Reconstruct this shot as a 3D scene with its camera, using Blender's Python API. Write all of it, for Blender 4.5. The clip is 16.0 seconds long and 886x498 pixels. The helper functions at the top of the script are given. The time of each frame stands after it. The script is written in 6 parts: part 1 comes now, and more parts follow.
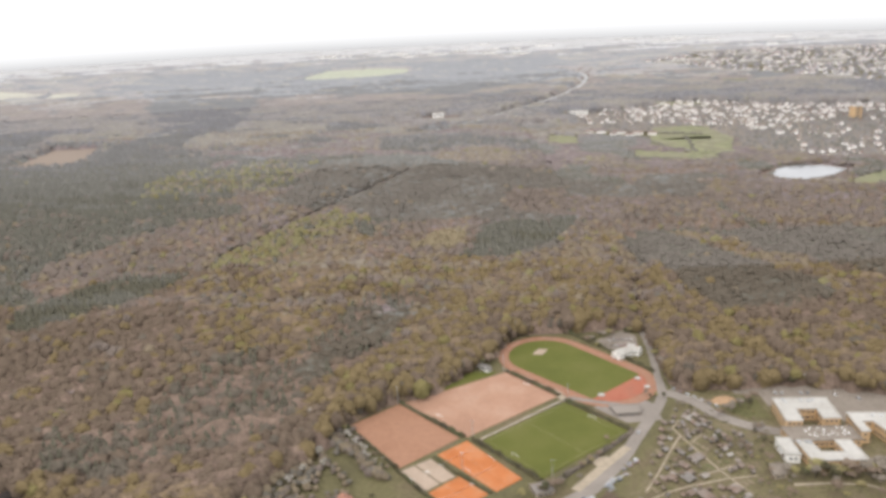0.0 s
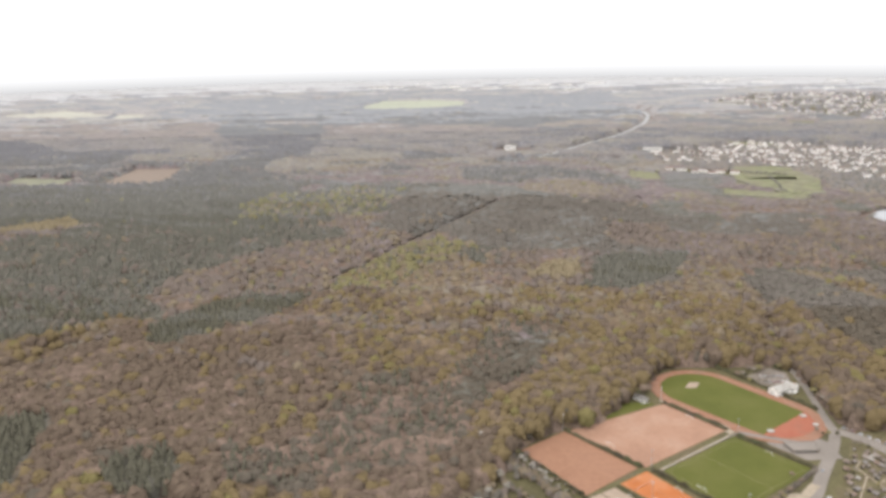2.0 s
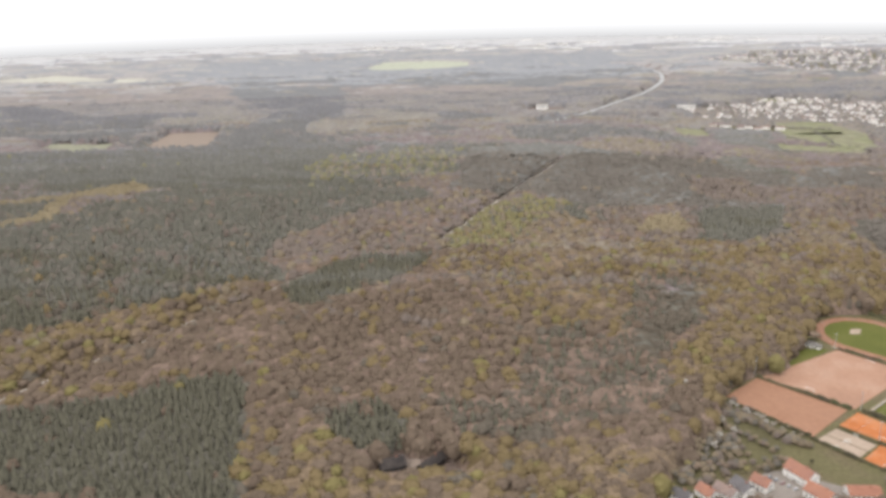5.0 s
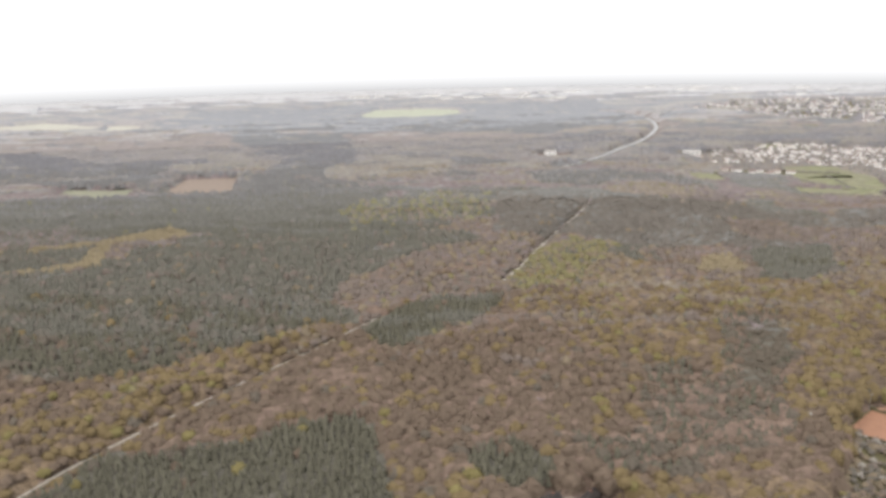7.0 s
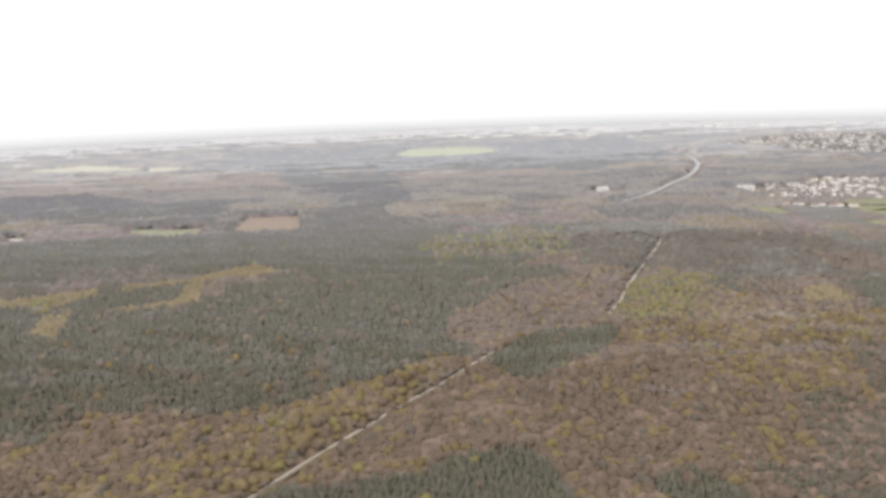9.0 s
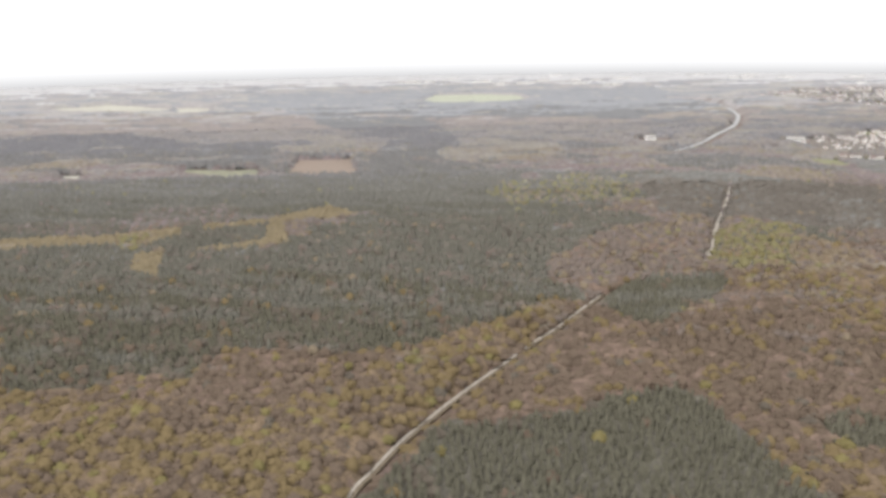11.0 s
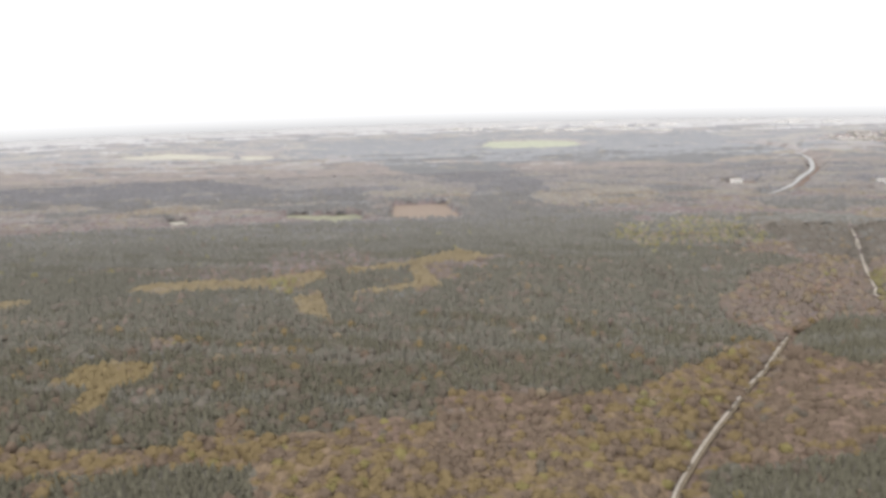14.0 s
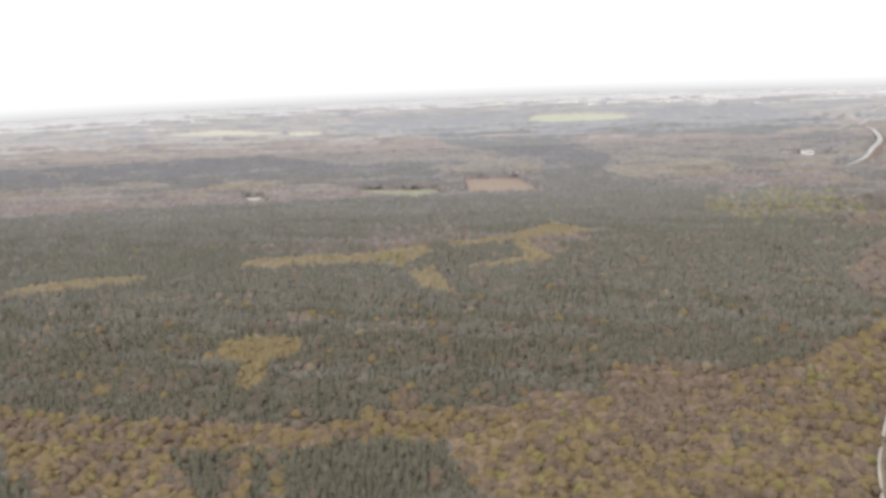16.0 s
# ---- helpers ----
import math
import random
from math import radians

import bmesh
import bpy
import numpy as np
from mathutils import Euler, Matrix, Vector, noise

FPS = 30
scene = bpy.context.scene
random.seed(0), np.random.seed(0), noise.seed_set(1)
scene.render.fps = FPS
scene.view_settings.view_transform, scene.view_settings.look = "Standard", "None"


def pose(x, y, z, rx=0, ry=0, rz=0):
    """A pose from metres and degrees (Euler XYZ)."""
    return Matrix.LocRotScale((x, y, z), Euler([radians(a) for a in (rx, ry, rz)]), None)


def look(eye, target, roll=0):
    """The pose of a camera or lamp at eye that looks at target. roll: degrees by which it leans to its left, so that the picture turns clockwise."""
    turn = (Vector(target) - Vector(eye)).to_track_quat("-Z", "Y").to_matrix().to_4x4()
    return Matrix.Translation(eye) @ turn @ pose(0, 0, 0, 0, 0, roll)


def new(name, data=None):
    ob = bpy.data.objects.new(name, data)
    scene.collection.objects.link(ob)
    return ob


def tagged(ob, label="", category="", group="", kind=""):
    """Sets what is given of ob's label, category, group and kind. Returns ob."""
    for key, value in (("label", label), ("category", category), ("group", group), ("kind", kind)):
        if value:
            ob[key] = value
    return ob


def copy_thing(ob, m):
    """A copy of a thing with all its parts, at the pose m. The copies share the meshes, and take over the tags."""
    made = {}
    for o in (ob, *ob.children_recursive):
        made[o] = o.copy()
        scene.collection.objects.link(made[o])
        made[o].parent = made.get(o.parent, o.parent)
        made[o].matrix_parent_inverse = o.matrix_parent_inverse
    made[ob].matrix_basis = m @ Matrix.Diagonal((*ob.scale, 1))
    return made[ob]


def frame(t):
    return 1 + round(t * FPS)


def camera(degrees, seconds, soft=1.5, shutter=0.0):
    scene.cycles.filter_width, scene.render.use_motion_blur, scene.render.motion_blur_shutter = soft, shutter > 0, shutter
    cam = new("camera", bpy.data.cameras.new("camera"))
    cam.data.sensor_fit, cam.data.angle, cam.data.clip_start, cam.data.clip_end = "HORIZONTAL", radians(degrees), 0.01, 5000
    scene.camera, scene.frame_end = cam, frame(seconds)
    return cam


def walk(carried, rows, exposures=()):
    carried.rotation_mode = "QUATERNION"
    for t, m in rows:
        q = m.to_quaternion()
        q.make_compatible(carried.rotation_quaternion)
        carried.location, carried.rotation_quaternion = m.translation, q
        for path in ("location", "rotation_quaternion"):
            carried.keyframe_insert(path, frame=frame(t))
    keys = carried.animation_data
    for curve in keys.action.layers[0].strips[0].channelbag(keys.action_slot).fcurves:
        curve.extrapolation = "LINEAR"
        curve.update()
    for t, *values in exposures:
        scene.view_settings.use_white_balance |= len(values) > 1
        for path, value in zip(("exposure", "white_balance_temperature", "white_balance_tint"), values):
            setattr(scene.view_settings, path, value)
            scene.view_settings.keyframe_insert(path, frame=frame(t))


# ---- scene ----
cam = camera(58.93, 16.0, soft=3.75, shutter=0.5)
PATH = [
    (0, (-11.75, 7.08, 160.17), (-12.56, 197.61, 99.37), -3.07),
    (0.5, (-27.08, 6.21, 160.12), (-29.69, 197.80, 102.79), -2.62),
    (1, (-42.32, 5.35, 160.09), (-50.41, 197.72, 105.99), -1.82),
    (1.5, (-57.60, 4.55, 160.06), (-65.23, 197.18, 106.81), -1.83),
    (2, (-72.89, 3.79, 160.07), (-79.66, 196.61, 107.40), -1.39),
    (2.5, (-88.27, 3.08, 160.06), (-95.43, 194.64, 103.01), -0.79),
    (3, (-103.76, 2.42, 160.03), (-111.31, 193.17, 100.40), -0.24),
    (3.5, (-119.54, 1.79, 160.00), (-127.30, 192.02, 98.74), -1.57),
    (4, (-135.73, 1.25, 159.92), (-142.27, 190.81, 96.47), -1.79),
    (6.5, (-219.41, -0.62, 158.59), (-206.62, 191.52, 104.55), -1.74),
    (7, (-236.13, -0.83, 158.45), (-225.29, 192.40, 108.00), -1.47),
    (7.5, (-252.88, -0.98, 158.28), (-243.62, 193.45, 112.33), -1.67),
    (8, (-269.72, -1.07, 158.09), (-261.04, 194.44, 116.86), -1.80),
    (8.5, (-286.66, -1.01, 157.86), (-278.33, 194.59, 116.98), -2.13),
    (9, (-303.69, -0.59, 157.61), (-294.37, 195.00, 116.90), -2.08),
    (9.5, (-320.89, 0.26, 157.30), (-311.18, 194.92, 112.39), -1.74),
    (12, (-407.38, 6.77, 153.60), (-398.02, 199.14, 99.71), -0.79),
    (12.5, (-424.63, 8.08, 153.30), (-415.88, 200.90, 100.90), -1.01),
    (13, (-441.84, 9.38, 153.08), (-433.80, 202.59, 102.01), -0.88),
    (13.5, (-459.10, 10.69, 152.89), (-451.67, 205.22, 107.04), -1.52),
    (14, (-476.35, 12.09, 152.72), (-470.01, 207.61, 111.12), -1.48),
    (14.5, (-493.58, 13.64, 152.59), (-490.87, 209.58, 112.60), -1.50),
    (15, (-510.78, 15.29, 152.49), (-509.16, 210.90, 110.83), -1.53),
    (15.5, (-527.95, 17.02, 152.42), (-526.72, 212.19, 108.75), -1.80),
    (16, (-545.07, 18.79, 152.38), (-543.52, 213.05, 104.82), -2.07),
]
walk(cam, [(t, look(eye, target, roll)) for t, eye, target, roll in PATH])

# ---- light ----
world = bpy.data.worlds.new("overcast_sky")
scene.world = world
world.use_nodes = True
wn, wl = world.node_tree.nodes, world.node_tree.links
wn.clear()
SUN_EL, SUN_AZ = 40.0, 215.0
sky = wn.new("ShaderNodeTexSky")
sky.sky_type = "NISHITA"
sky.sun_disc = False
sky.sun_elevation, sky.sun_rotation = radians(SUN_EL), radians(SUN_AZ)
sky.air_density, sky.dust_density = 1.0, 4.0
sky_gain = wn.new("ShaderNodeVectorMath")
sky_gain.operation = "SCALE"
sky_gain.inputs["Scale"].default_value = 0.10
wl.new(sky.outputs["Color"], sky_gain.inputs[0])
cloud_noise = wn.new("ShaderNodeTexNoise")
cloud_noise.inputs["Scale"].default_value = 2.2
cloud_noise.inputs["Detail"].default_value = 5
cover = wn.new("ShaderNodeMapRange")
cover.inputs["From Min"].default_value, cover.inputs["From Max"].default_value = 0.3, 0.7
cover.inputs["To Min"].default_value, cover.inputs["To Max"].default_value = 0.86, 1.0
wl.new(cloud_noise.outputs["Fac"], cover.inputs["Value"])
cloud_mix = wn.new("ShaderNodeMix")
cloud_mix.data_type = "RGBA"
wl.new(cover.outputs["Result"], cloud_mix.inputs[0])
wl.new(sky_gain.outputs[0], cloud_mix.inputs[6])
cloud_mix.inputs[7].default_value = (1.72, 1.72, 1.78, 1)
back = wn.new("ShaderNodeBackground")
wl.new(cloud_mix.outputs[2], back.inputs["Color"])
wout = wn.new("ShaderNodeOutputWorld")
wl.new(back.outputs[0], wout.inputs["Surface"])

sun_data = bpy.data.lights.new("sun", "SUN")
sun_data.energy, sun_data.angle, sun_data.color = 1.3, radians(15), (1.0, 0.95, 0.88)
sun = new("sun", sun_data)
az, el = radians(SUN_AZ), radians(SUN_EL)
sun.matrix_world = look((math.sin(az) * math.cos(el) * 900, math.cos(az) * math.cos(el) * 900, math.sin(el) * 900), (0, 0, 0))

# ---- materials ----
MATS = {}


def material(name, stops, scales=(1.0, 0.05), rough=0.9, bump=0.0, island=False, per_object=False, contrast=0.35, metal=0.0, spec=0.2, lift=0.0, streak=0.0):
    """Colour from a ramp over random tint and noise at two scales; noise bump."""
    if name in MATS:
        return MATS[name]
    m = bpy.data.materials.new(name)
    m.use_nodes = True
    n, l = m.node_tree.nodes, m.node_tree.links
    b = n["Principled BSDF"]
    b.inputs["Roughness"].default_value, b.inputs["Metallic"].default_value = rough, metal
    b.inputs["Specular IOR Level"].default_value = spec
    geo = n.new("ShaderNodeNewGeometry")
    fine, broad = n.new("ShaderNodeTexNoise"), n.new("ShaderNodeTexNoise")
    for tex, s, d in ((fine, scales[0], 4), (broad, scales[1], 3)):
        tex.inputs["Scale"].default_value, tex.inputs["Detail"].default_value = s, d
        l.new(geo.outputs["Position"], tex.inputs["Vector"])
    ramp = n.new("ShaderNodeValToRGB")
    els = ramp.color_ramp.elements
    while len(els) < len(stops):
        els.new(0.5)
    for i, c in enumerate(stops):
        els[i].position = 0.08 + 0.84 * i / max(1, len(stops) - 1)
        els[i].color = (*c, 1)
    add = n.new("ShaderNodeMath")
    add.operation = "MULTIPLY_ADD"
    stretch = n.new("ShaderNodeMapRange")
    stretch.inputs["From Min"].default_value, stretch.inputs["From Max"].default_value = 0.3, 0.7
    l.new(broad.outputs["Fac"], stretch.inputs["Value"])
    if island or per_object:
        if per_object:
            src = n.new("ShaderNodeObjectInfo").outputs["Random"]
        else:
            src = geo.outputs["Random Per Island"]
        half = n.new("ShaderNodeMath")
        half.operation = "MULTIPLY"
        half.inputs[1].default_value = 0.45
        l.new(stretch.outputs[0], half.inputs[0])
        l.new(src, add.inputs[0])
        add.inputs[1].default_value = 0.6
        l.new(half.outputs[0], add.inputs[2])
    else:
        l.new(stretch.outputs[0], add.inputs[0])
        add.inputs[1].default_value, add.inputs[2].default_value = 1.0, 0.0
    l.new(add.outputs[0], ramp.inputs["Fac"])
    shade = n.new("ShaderNodeMapRange")
    shade.inputs["From Min"].default_value, shade.inputs["From Max"].default_value = 0.3, 0.7
    shade.inputs["To Min"].default_value, shade.inputs["To Max"].default_value = 1 - contrast, 1 + contrast
    l.new(fine.outputs["Fac"], shade.inputs["Value"])
    mul = n.new("ShaderNodeVectorMath")
    mul.operation = "SCALE"
    l.new(ramp.outputs["Color"], mul.inputs[0])
    if streak:  # upright stems and twigs
        squeeze = n.new("ShaderNodeVectorMath")
        squeeze.operation = "MULTIPLY"
        squeeze.inputs[1].default_value = (1, 1, .22)
        l.new(geo.outputs["Position"], squeeze.inputs[0])
        stems = n.new("ShaderNodeTexNoise")
        stems.inputs["Scale"].default_value, stems.inputs["Detail"].default_value = 1.3, 3
        l.new(squeeze.outputs[0], stems.inputs["Vector"])
        span = n.new("ShaderNodeMapRange")
        span.inputs["From Min"].default_value, span.inputs["From Max"].default_value = 0.32, 0.68
        span.inputs["To Min"].default_value, span.inputs["To Max"].default_value = 1 - streak, 1 + streak
        l.new(stems.outputs["Fac"], span.inputs["Value"])
        both = n.new("ShaderNodeMath")
        both.operation = "MULTIPLY"
        l.new(shade.outputs[0], both.inputs[0])
        l.new(span.outputs[0], both.inputs[1])
        l.new(both.outputs[0], mul.inputs["Scale"])
    else:
        l.new(shade.outputs[0], mul.inputs["Scale"])
    l.new(mul.outputs[0], b.inputs["Base Color"])
    if lift:  # normals bent upwards, so crown sides shade nearly as light as the tops
        tilt = n.new("ShaderNodeVectorMath")
        tilt.operation = "MULTIPLY_ADD"
        l.new(geo.outputs["Normal"], tilt.inputs[0])
        tilt.inputs[1].default_value, tilt.inputs[2].default_value = (1 - lift,) * 3, (0, 0, lift)
        unit = n.new("ShaderNodeVectorMath")
        unit.operation = "NORMALIZE"
        l.new(tilt.outputs[0], unit.inputs[0])
        l.new(unit.outputs[0], b.inputs["Normal"])
    if bump:
        bm_ = n.new("ShaderNodeBump")
        bm_.inputs["Strength"].default_value, bm_.inputs["Distance"].default_value = 0.8, bump
        l.new(fine.outputs["Fac"], bm_.inputs["Height"])
        l.new(bm_.outputs[0], b.inputs["Normal"])
    MATS[name] = m
    return m


LEAF = dict(scales=(.27, 0.02), rough=1.0, island=True, contrast=0.13, spec=0.0, lift=0.81, streak=.15)
NEEDLE = dict(scales=(.33, 0.02), rough=1.0, island=True, contrast=0.17, spec=0.0, lift=0.58, streak=.16)


def leaves(name, base, spread=.1):
    """A foliage material whose clumps and trees vary about one colour."""
    return material(name, [tuple(c * k for c in base) for k in (1 - spread, 1.02, .94, 1 + spread)], **(NEEDLE if "needles" in name else LEAF))


TONES = [  # crown colours: clear, with haze mixed in, with more haze mixed in
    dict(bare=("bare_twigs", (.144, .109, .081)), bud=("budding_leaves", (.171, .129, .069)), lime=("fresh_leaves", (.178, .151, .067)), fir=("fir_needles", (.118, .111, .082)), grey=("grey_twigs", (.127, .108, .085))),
    dict(bare=("hazed_bare_twigs", (.193, .165, .149)), bud=("hazed_budding_leaves", (.224, .188, .150)), lime=("hazed_fresh_leaves", (.200, .187, .108)), fir=("hazed_fir_needles", (.168, .162, .142)), grey=("hazed_grey_twigs", (.161, .150, .129))),
    dict(bare=("thick_haze_bare_twigs", (0.226, 0.209, 0.201)), bud=("thick_haze_budding_leaves", (0.242, 0.223, 0.196)), lime=("thick_haze_fresh_leaves", (0.252, 0.240, 0.205)), fir=("thick_haze_fir_needles", (0.200, 0.195, 0.201)), grey=("thick_haze_grey_twigs", (0.236, 0.224, 0.229))),
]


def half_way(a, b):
    """Crown colours with painted haze half way between two others."""
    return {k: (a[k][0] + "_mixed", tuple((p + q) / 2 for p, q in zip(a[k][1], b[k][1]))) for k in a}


HAZE_TONES = [TONES[0], half_way(TONES[0], TONES[1]), TONES[1], half_way(TONES[1], TONES[2]), TONES[2]]
HAZE_TONES = [{k: leaves(*v) for k, v in tone.items()} for tone in HAZE_TONES]
WOODS = HAZE_TONES[::2]
M_GOLD = leaves("golden_young_growth", (.229, .187, .119))
M_DULL = leaves("dull_even_twigs", (.119, .100, .077), .06)
# paler copy with haze put into the colour, for stands farther off
M_DULL_HAZED = leaves("hazed_dull_twigs", (.148, .131, .112), .06)
M_GOLD_NEAR = leaves("golden_bush_leaves", (.208, .163, .090))
M_BARK = material("bark", [(.11, .09, .075), (.16, .135, .11)], scales=(3, .3))
M_FLOOR = material("woodland_floor", [(.14, .11, .095), (.175, .132, .110), (.155, .122, .102)], scales=(.5, .015), rough=1.0, bump=.3, contrast=.25, spec=.05)
# distant woods: haze put into the base colours, paler and bluer in M_FAR
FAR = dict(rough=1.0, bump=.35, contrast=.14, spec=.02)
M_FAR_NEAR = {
    1: material("distant_bare_wood_haze", [(.205, .184, .174), (.240, .213, .198), (.222, .198, .186)], scales=(.16, .012), **FAR),
    2: material("distant_budding_wood_haze", [(.225, .205, .178), (.255, .232, .196), (.24, .217, .187)], scales=(.16, .012), **FAR),
    4: material("distant_fir_wood_haze", [(.152, .152, .152), (.180, .179, .178), (.166, .166, .165)], scales=(.2, .012), **FAR),
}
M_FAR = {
    1: material("far_bare_wood_haze", [(.272, .258, .252), (.308, .290, .280), (.290, .274, .266)], scales=(.16, .006), **FAR),
    2: material("far_budding_wood_haze", [(.288, .278, .260), (.318, .306, .280), (.303, .292, .270)], scales=(.16, .006), **FAR),
    4: material("far_fir_wood_haze", [(.218, .222, .230), (.250, .252, .258), (.234, .237, .244)], scales=(.2, .006), **FAR),
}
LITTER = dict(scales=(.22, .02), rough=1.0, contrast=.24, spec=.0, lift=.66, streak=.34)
M_HAZE_PLAIN = material("far_hazed_fields", [(.385, .38, .375), (.44, .434, .43), (.405, .398, .392)], scales=(.1, .004), rough=1.0, contrast=.1, spec=.0)
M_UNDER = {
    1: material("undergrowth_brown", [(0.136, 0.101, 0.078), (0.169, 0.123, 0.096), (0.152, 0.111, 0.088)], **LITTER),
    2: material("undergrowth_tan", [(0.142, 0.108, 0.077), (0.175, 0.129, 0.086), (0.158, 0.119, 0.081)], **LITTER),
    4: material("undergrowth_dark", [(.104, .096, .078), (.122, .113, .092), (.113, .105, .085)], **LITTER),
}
# undergrowth farther off: haze mixed into the same colours, in two steps
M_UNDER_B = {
    1: material("undergrowth_hazed_brown", [(.150, .125, 0.120), (.178, .146, 0.141), (.163, .135, 0.129)], **LITTER),
    2: material("undergrowth_hazed_tan", [(.165, .142, 0.116), (.190, .162, 0.125), (.178, .150, 0.120)], **LITTER),
    4: material("undergrowth_hazed_dark", [(.142, .138, .126), (.160, .155, .142), (.150, .146, .134)], **LITTER),
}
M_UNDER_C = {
    1: material("undergrowth_thick_haze_brown", [(.190, .176, .168), (.215, .198, .188), (.203, .187, .178)], **LITTER),
    2: material("undergrowth_thick_haze_tan", [(.205, .190, .168), (.225, .208, .180), (.215, .198, .174)], **LITTER),
    4: material("undergrowth_thick_haze_dark", [(.168, .167, .166), (.186, .184, .182), (.177, .175, .173)], **LITTER),
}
M_ASH = material("clay_red_ash", [(.305, .176, .118), (.335, .196, .132), (.365, .228, .16)], scales=(.5, .07), contrast=.08)
M_ASH2 = material("dark_red_ash", [(.268, .142, .088), (.294, .158, .099), (.282, .152, .096)], scales=(.5, .07), contrast=.08)
M_CLAY = material("orange_clay", [(.375, .128, .042), (.42, .15, .055), (.43, .185, .085)], scales=(.6, .12), contrast=.08)
M_PALE = material("pale_court", [(.31, .24, .18), (.36, .28, .215)], scales=(.8, .1), contrast=.1)
M_TARTAN = material("red_track", [(.255, .125, .078), (.285, .145, .092), (.25, .14, .095)], scales=(1.2, .12), contrast=.1)
M_TURF = material("sports_turf", [(.086, .093, .019), (.098, .103, .022), (.113, .112, .03)], scales=(1.5, .05), contrast=.12)
M_GRASS = material("rough_grass", [(.094, .082, .042), (.118, .104, .05), (.128, .10, .06)], scales=(.7, .05), contrast=.2)
M_MOTORWAY = material("concrete_motorway", [(.31, .31, .30), (.36, .36, .35)], scales=(.3, .02), contrast=.1)
M_LAWN = material("school_lawn", [(.092, .088, .038), (.115, .108, .046), (.11, .094, .05)], scales=(.8, .08), contrast=.2)
M_PASTURE = material("spring_pasture", [(.162, .162, .092), (.195, .196, .108), (.178, .165, .105), (.19, .188, .115)], scales=(.1, .035), contrast=.18)
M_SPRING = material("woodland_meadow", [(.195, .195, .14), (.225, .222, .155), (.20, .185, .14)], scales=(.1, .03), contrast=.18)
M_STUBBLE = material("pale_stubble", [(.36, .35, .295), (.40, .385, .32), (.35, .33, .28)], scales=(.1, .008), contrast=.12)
M_YARD = material("yard_paving", [(.185, .155, .125), (.23, .195, .16)], scales=(.8, .1), contrast=.15)
M_SOIL = material("ploughed_field", [(.218, .172, .137), (.242, .19, .15)], scales=(.3, .01), contrast=.12)
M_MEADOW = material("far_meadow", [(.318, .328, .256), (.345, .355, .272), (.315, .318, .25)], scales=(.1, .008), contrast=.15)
M_VERGE = material("added_verge_ground", [(.135, .108, .077), (.162, .13, .09), (.148, .12, .083)], scales=(.6, .06), contrast=.2)
M_STRAW = material("lightened_verge_grass", [(.185, .158, .125), (.215, .185, .145), (.20, .172, .13)], scales=(.6, .06), contrast=.2)
M_ROAD = material("asphalt", [(.205, .178, .152), (.25, .218, .188)], scales=(1, .08), contrast=.12)
M_TRACKWAY = material("gravel_way", [(.36, .325, .275), (.43, .39, .34)], scales=(1, .1), contrast=.2)
M_SOILGREEN = material("garden_soil", [(.115, .09, .055), (.13, .112, .057), (.155, .122, .078)], scales=(.9, .15), contrast=.3)
M_SAND = material("sandy_ground", [(.30, .25, .185), (.35, .29, .215)], scales=(.8, .1), contrast=.2)
M_WHITE = material("white_render", [(.74, .72, .68), (.80, .79, .76)], scales=(1, .2), contrast=.05)
M_ROOFW = material("pale_flat_roof", [(.36, .34, .305), (.43, .41, .375)], scales=(.6, .1), contrast=.1)
M_SLATEFLAT = material("weathered_felt_roof", [(.20, .185, .17), (.25, .235, .215)], scales=(.8, .1), contrast=.12)
M_OCHRE = material("ochre_facade", [(.46, .31, .17), (.52, .36, .205)], scales=(1, .1), contrast=.1)
M_TILE = material("red_roof_tiles", [(.27, .125, .085), (.33, .16, .108), (.25, .135, .105)], scales=(3, .3), per_object=True, contrast=.15)
M_SLATE = material("dark_roof_tiles", [(.08, .075, .08), (.14, .13, .13), (.11, .10, .10)], scales=(3, .3), per_object=True, contrast=.15)
M_VROOF = material("weathered_roofs", [(.215, .155, .132), (.18, .155, .146), (.25, .178, .15), (.24, .215, .20)], scales=(1, .1), per_object=True, contrast=.15)
M_SHED = material("shed_roofing", [(.10, .09, .08), (.22, .20, .18), (.18, .13, .10), (.32, .30, .27)], scales=(1, .1), per_object=True, contrast=.2)
M_GLASSY = material("window_glass", [(.05, .06, .07), (.08, .09, .10)], rough=.1, spec=.6, contrast=.1)
M_DARK = material("dark_timber", [(.035, .03, .028), (.06, .05, .045)], scales=(2, .3))
M_CAR = material("car_paint", [(.03, .03, .035), (.55, .56, .58), (.10, .11, .13), (.70, .70, .70), (.20, .03, .03)], rough=.3, spec=.6, per_object=True, contrast=.03)
M_RUBBER = material("tyre_rubber", [(.02, .02, .02), (.03, .03, .03)])
M_METAL = material("galvanised_steel", [(.40, .41, .42), (.5, .5, .5)], rough=.5, metal=.6)
M_BLOSSOM = material("white_blossom", [(.20, .18, .145), (.29, .27, .235), (.24, .21, .165)], scales=(2, .3), contrast=.3, spec=.0, lift=.6)
M_HEDGE = material("hedge_leaves", [(.055, .05, .035), (.085, .075, .045), (.07, .075, .04)], scales=(1.5, .2), contrast=.4, spec=.05)
M_WATER = material("lake_water", [(.20, .205, .205), (.25, .255, .255)], scales=(.3, .02), rough=.2, spec=.3, contrast=.05)

# ---- geometry helpers ----


def part(name, bm, mat, parent=None, label=""):
    me = bpy.data.meshes.new(name)
    bm.to_mesh(me)
    bm.free()
    me.materials.append(mat)
    ob = new(name, me)
    ob.parent = parent
    if label:
        tagged(ob, label)
    return ob


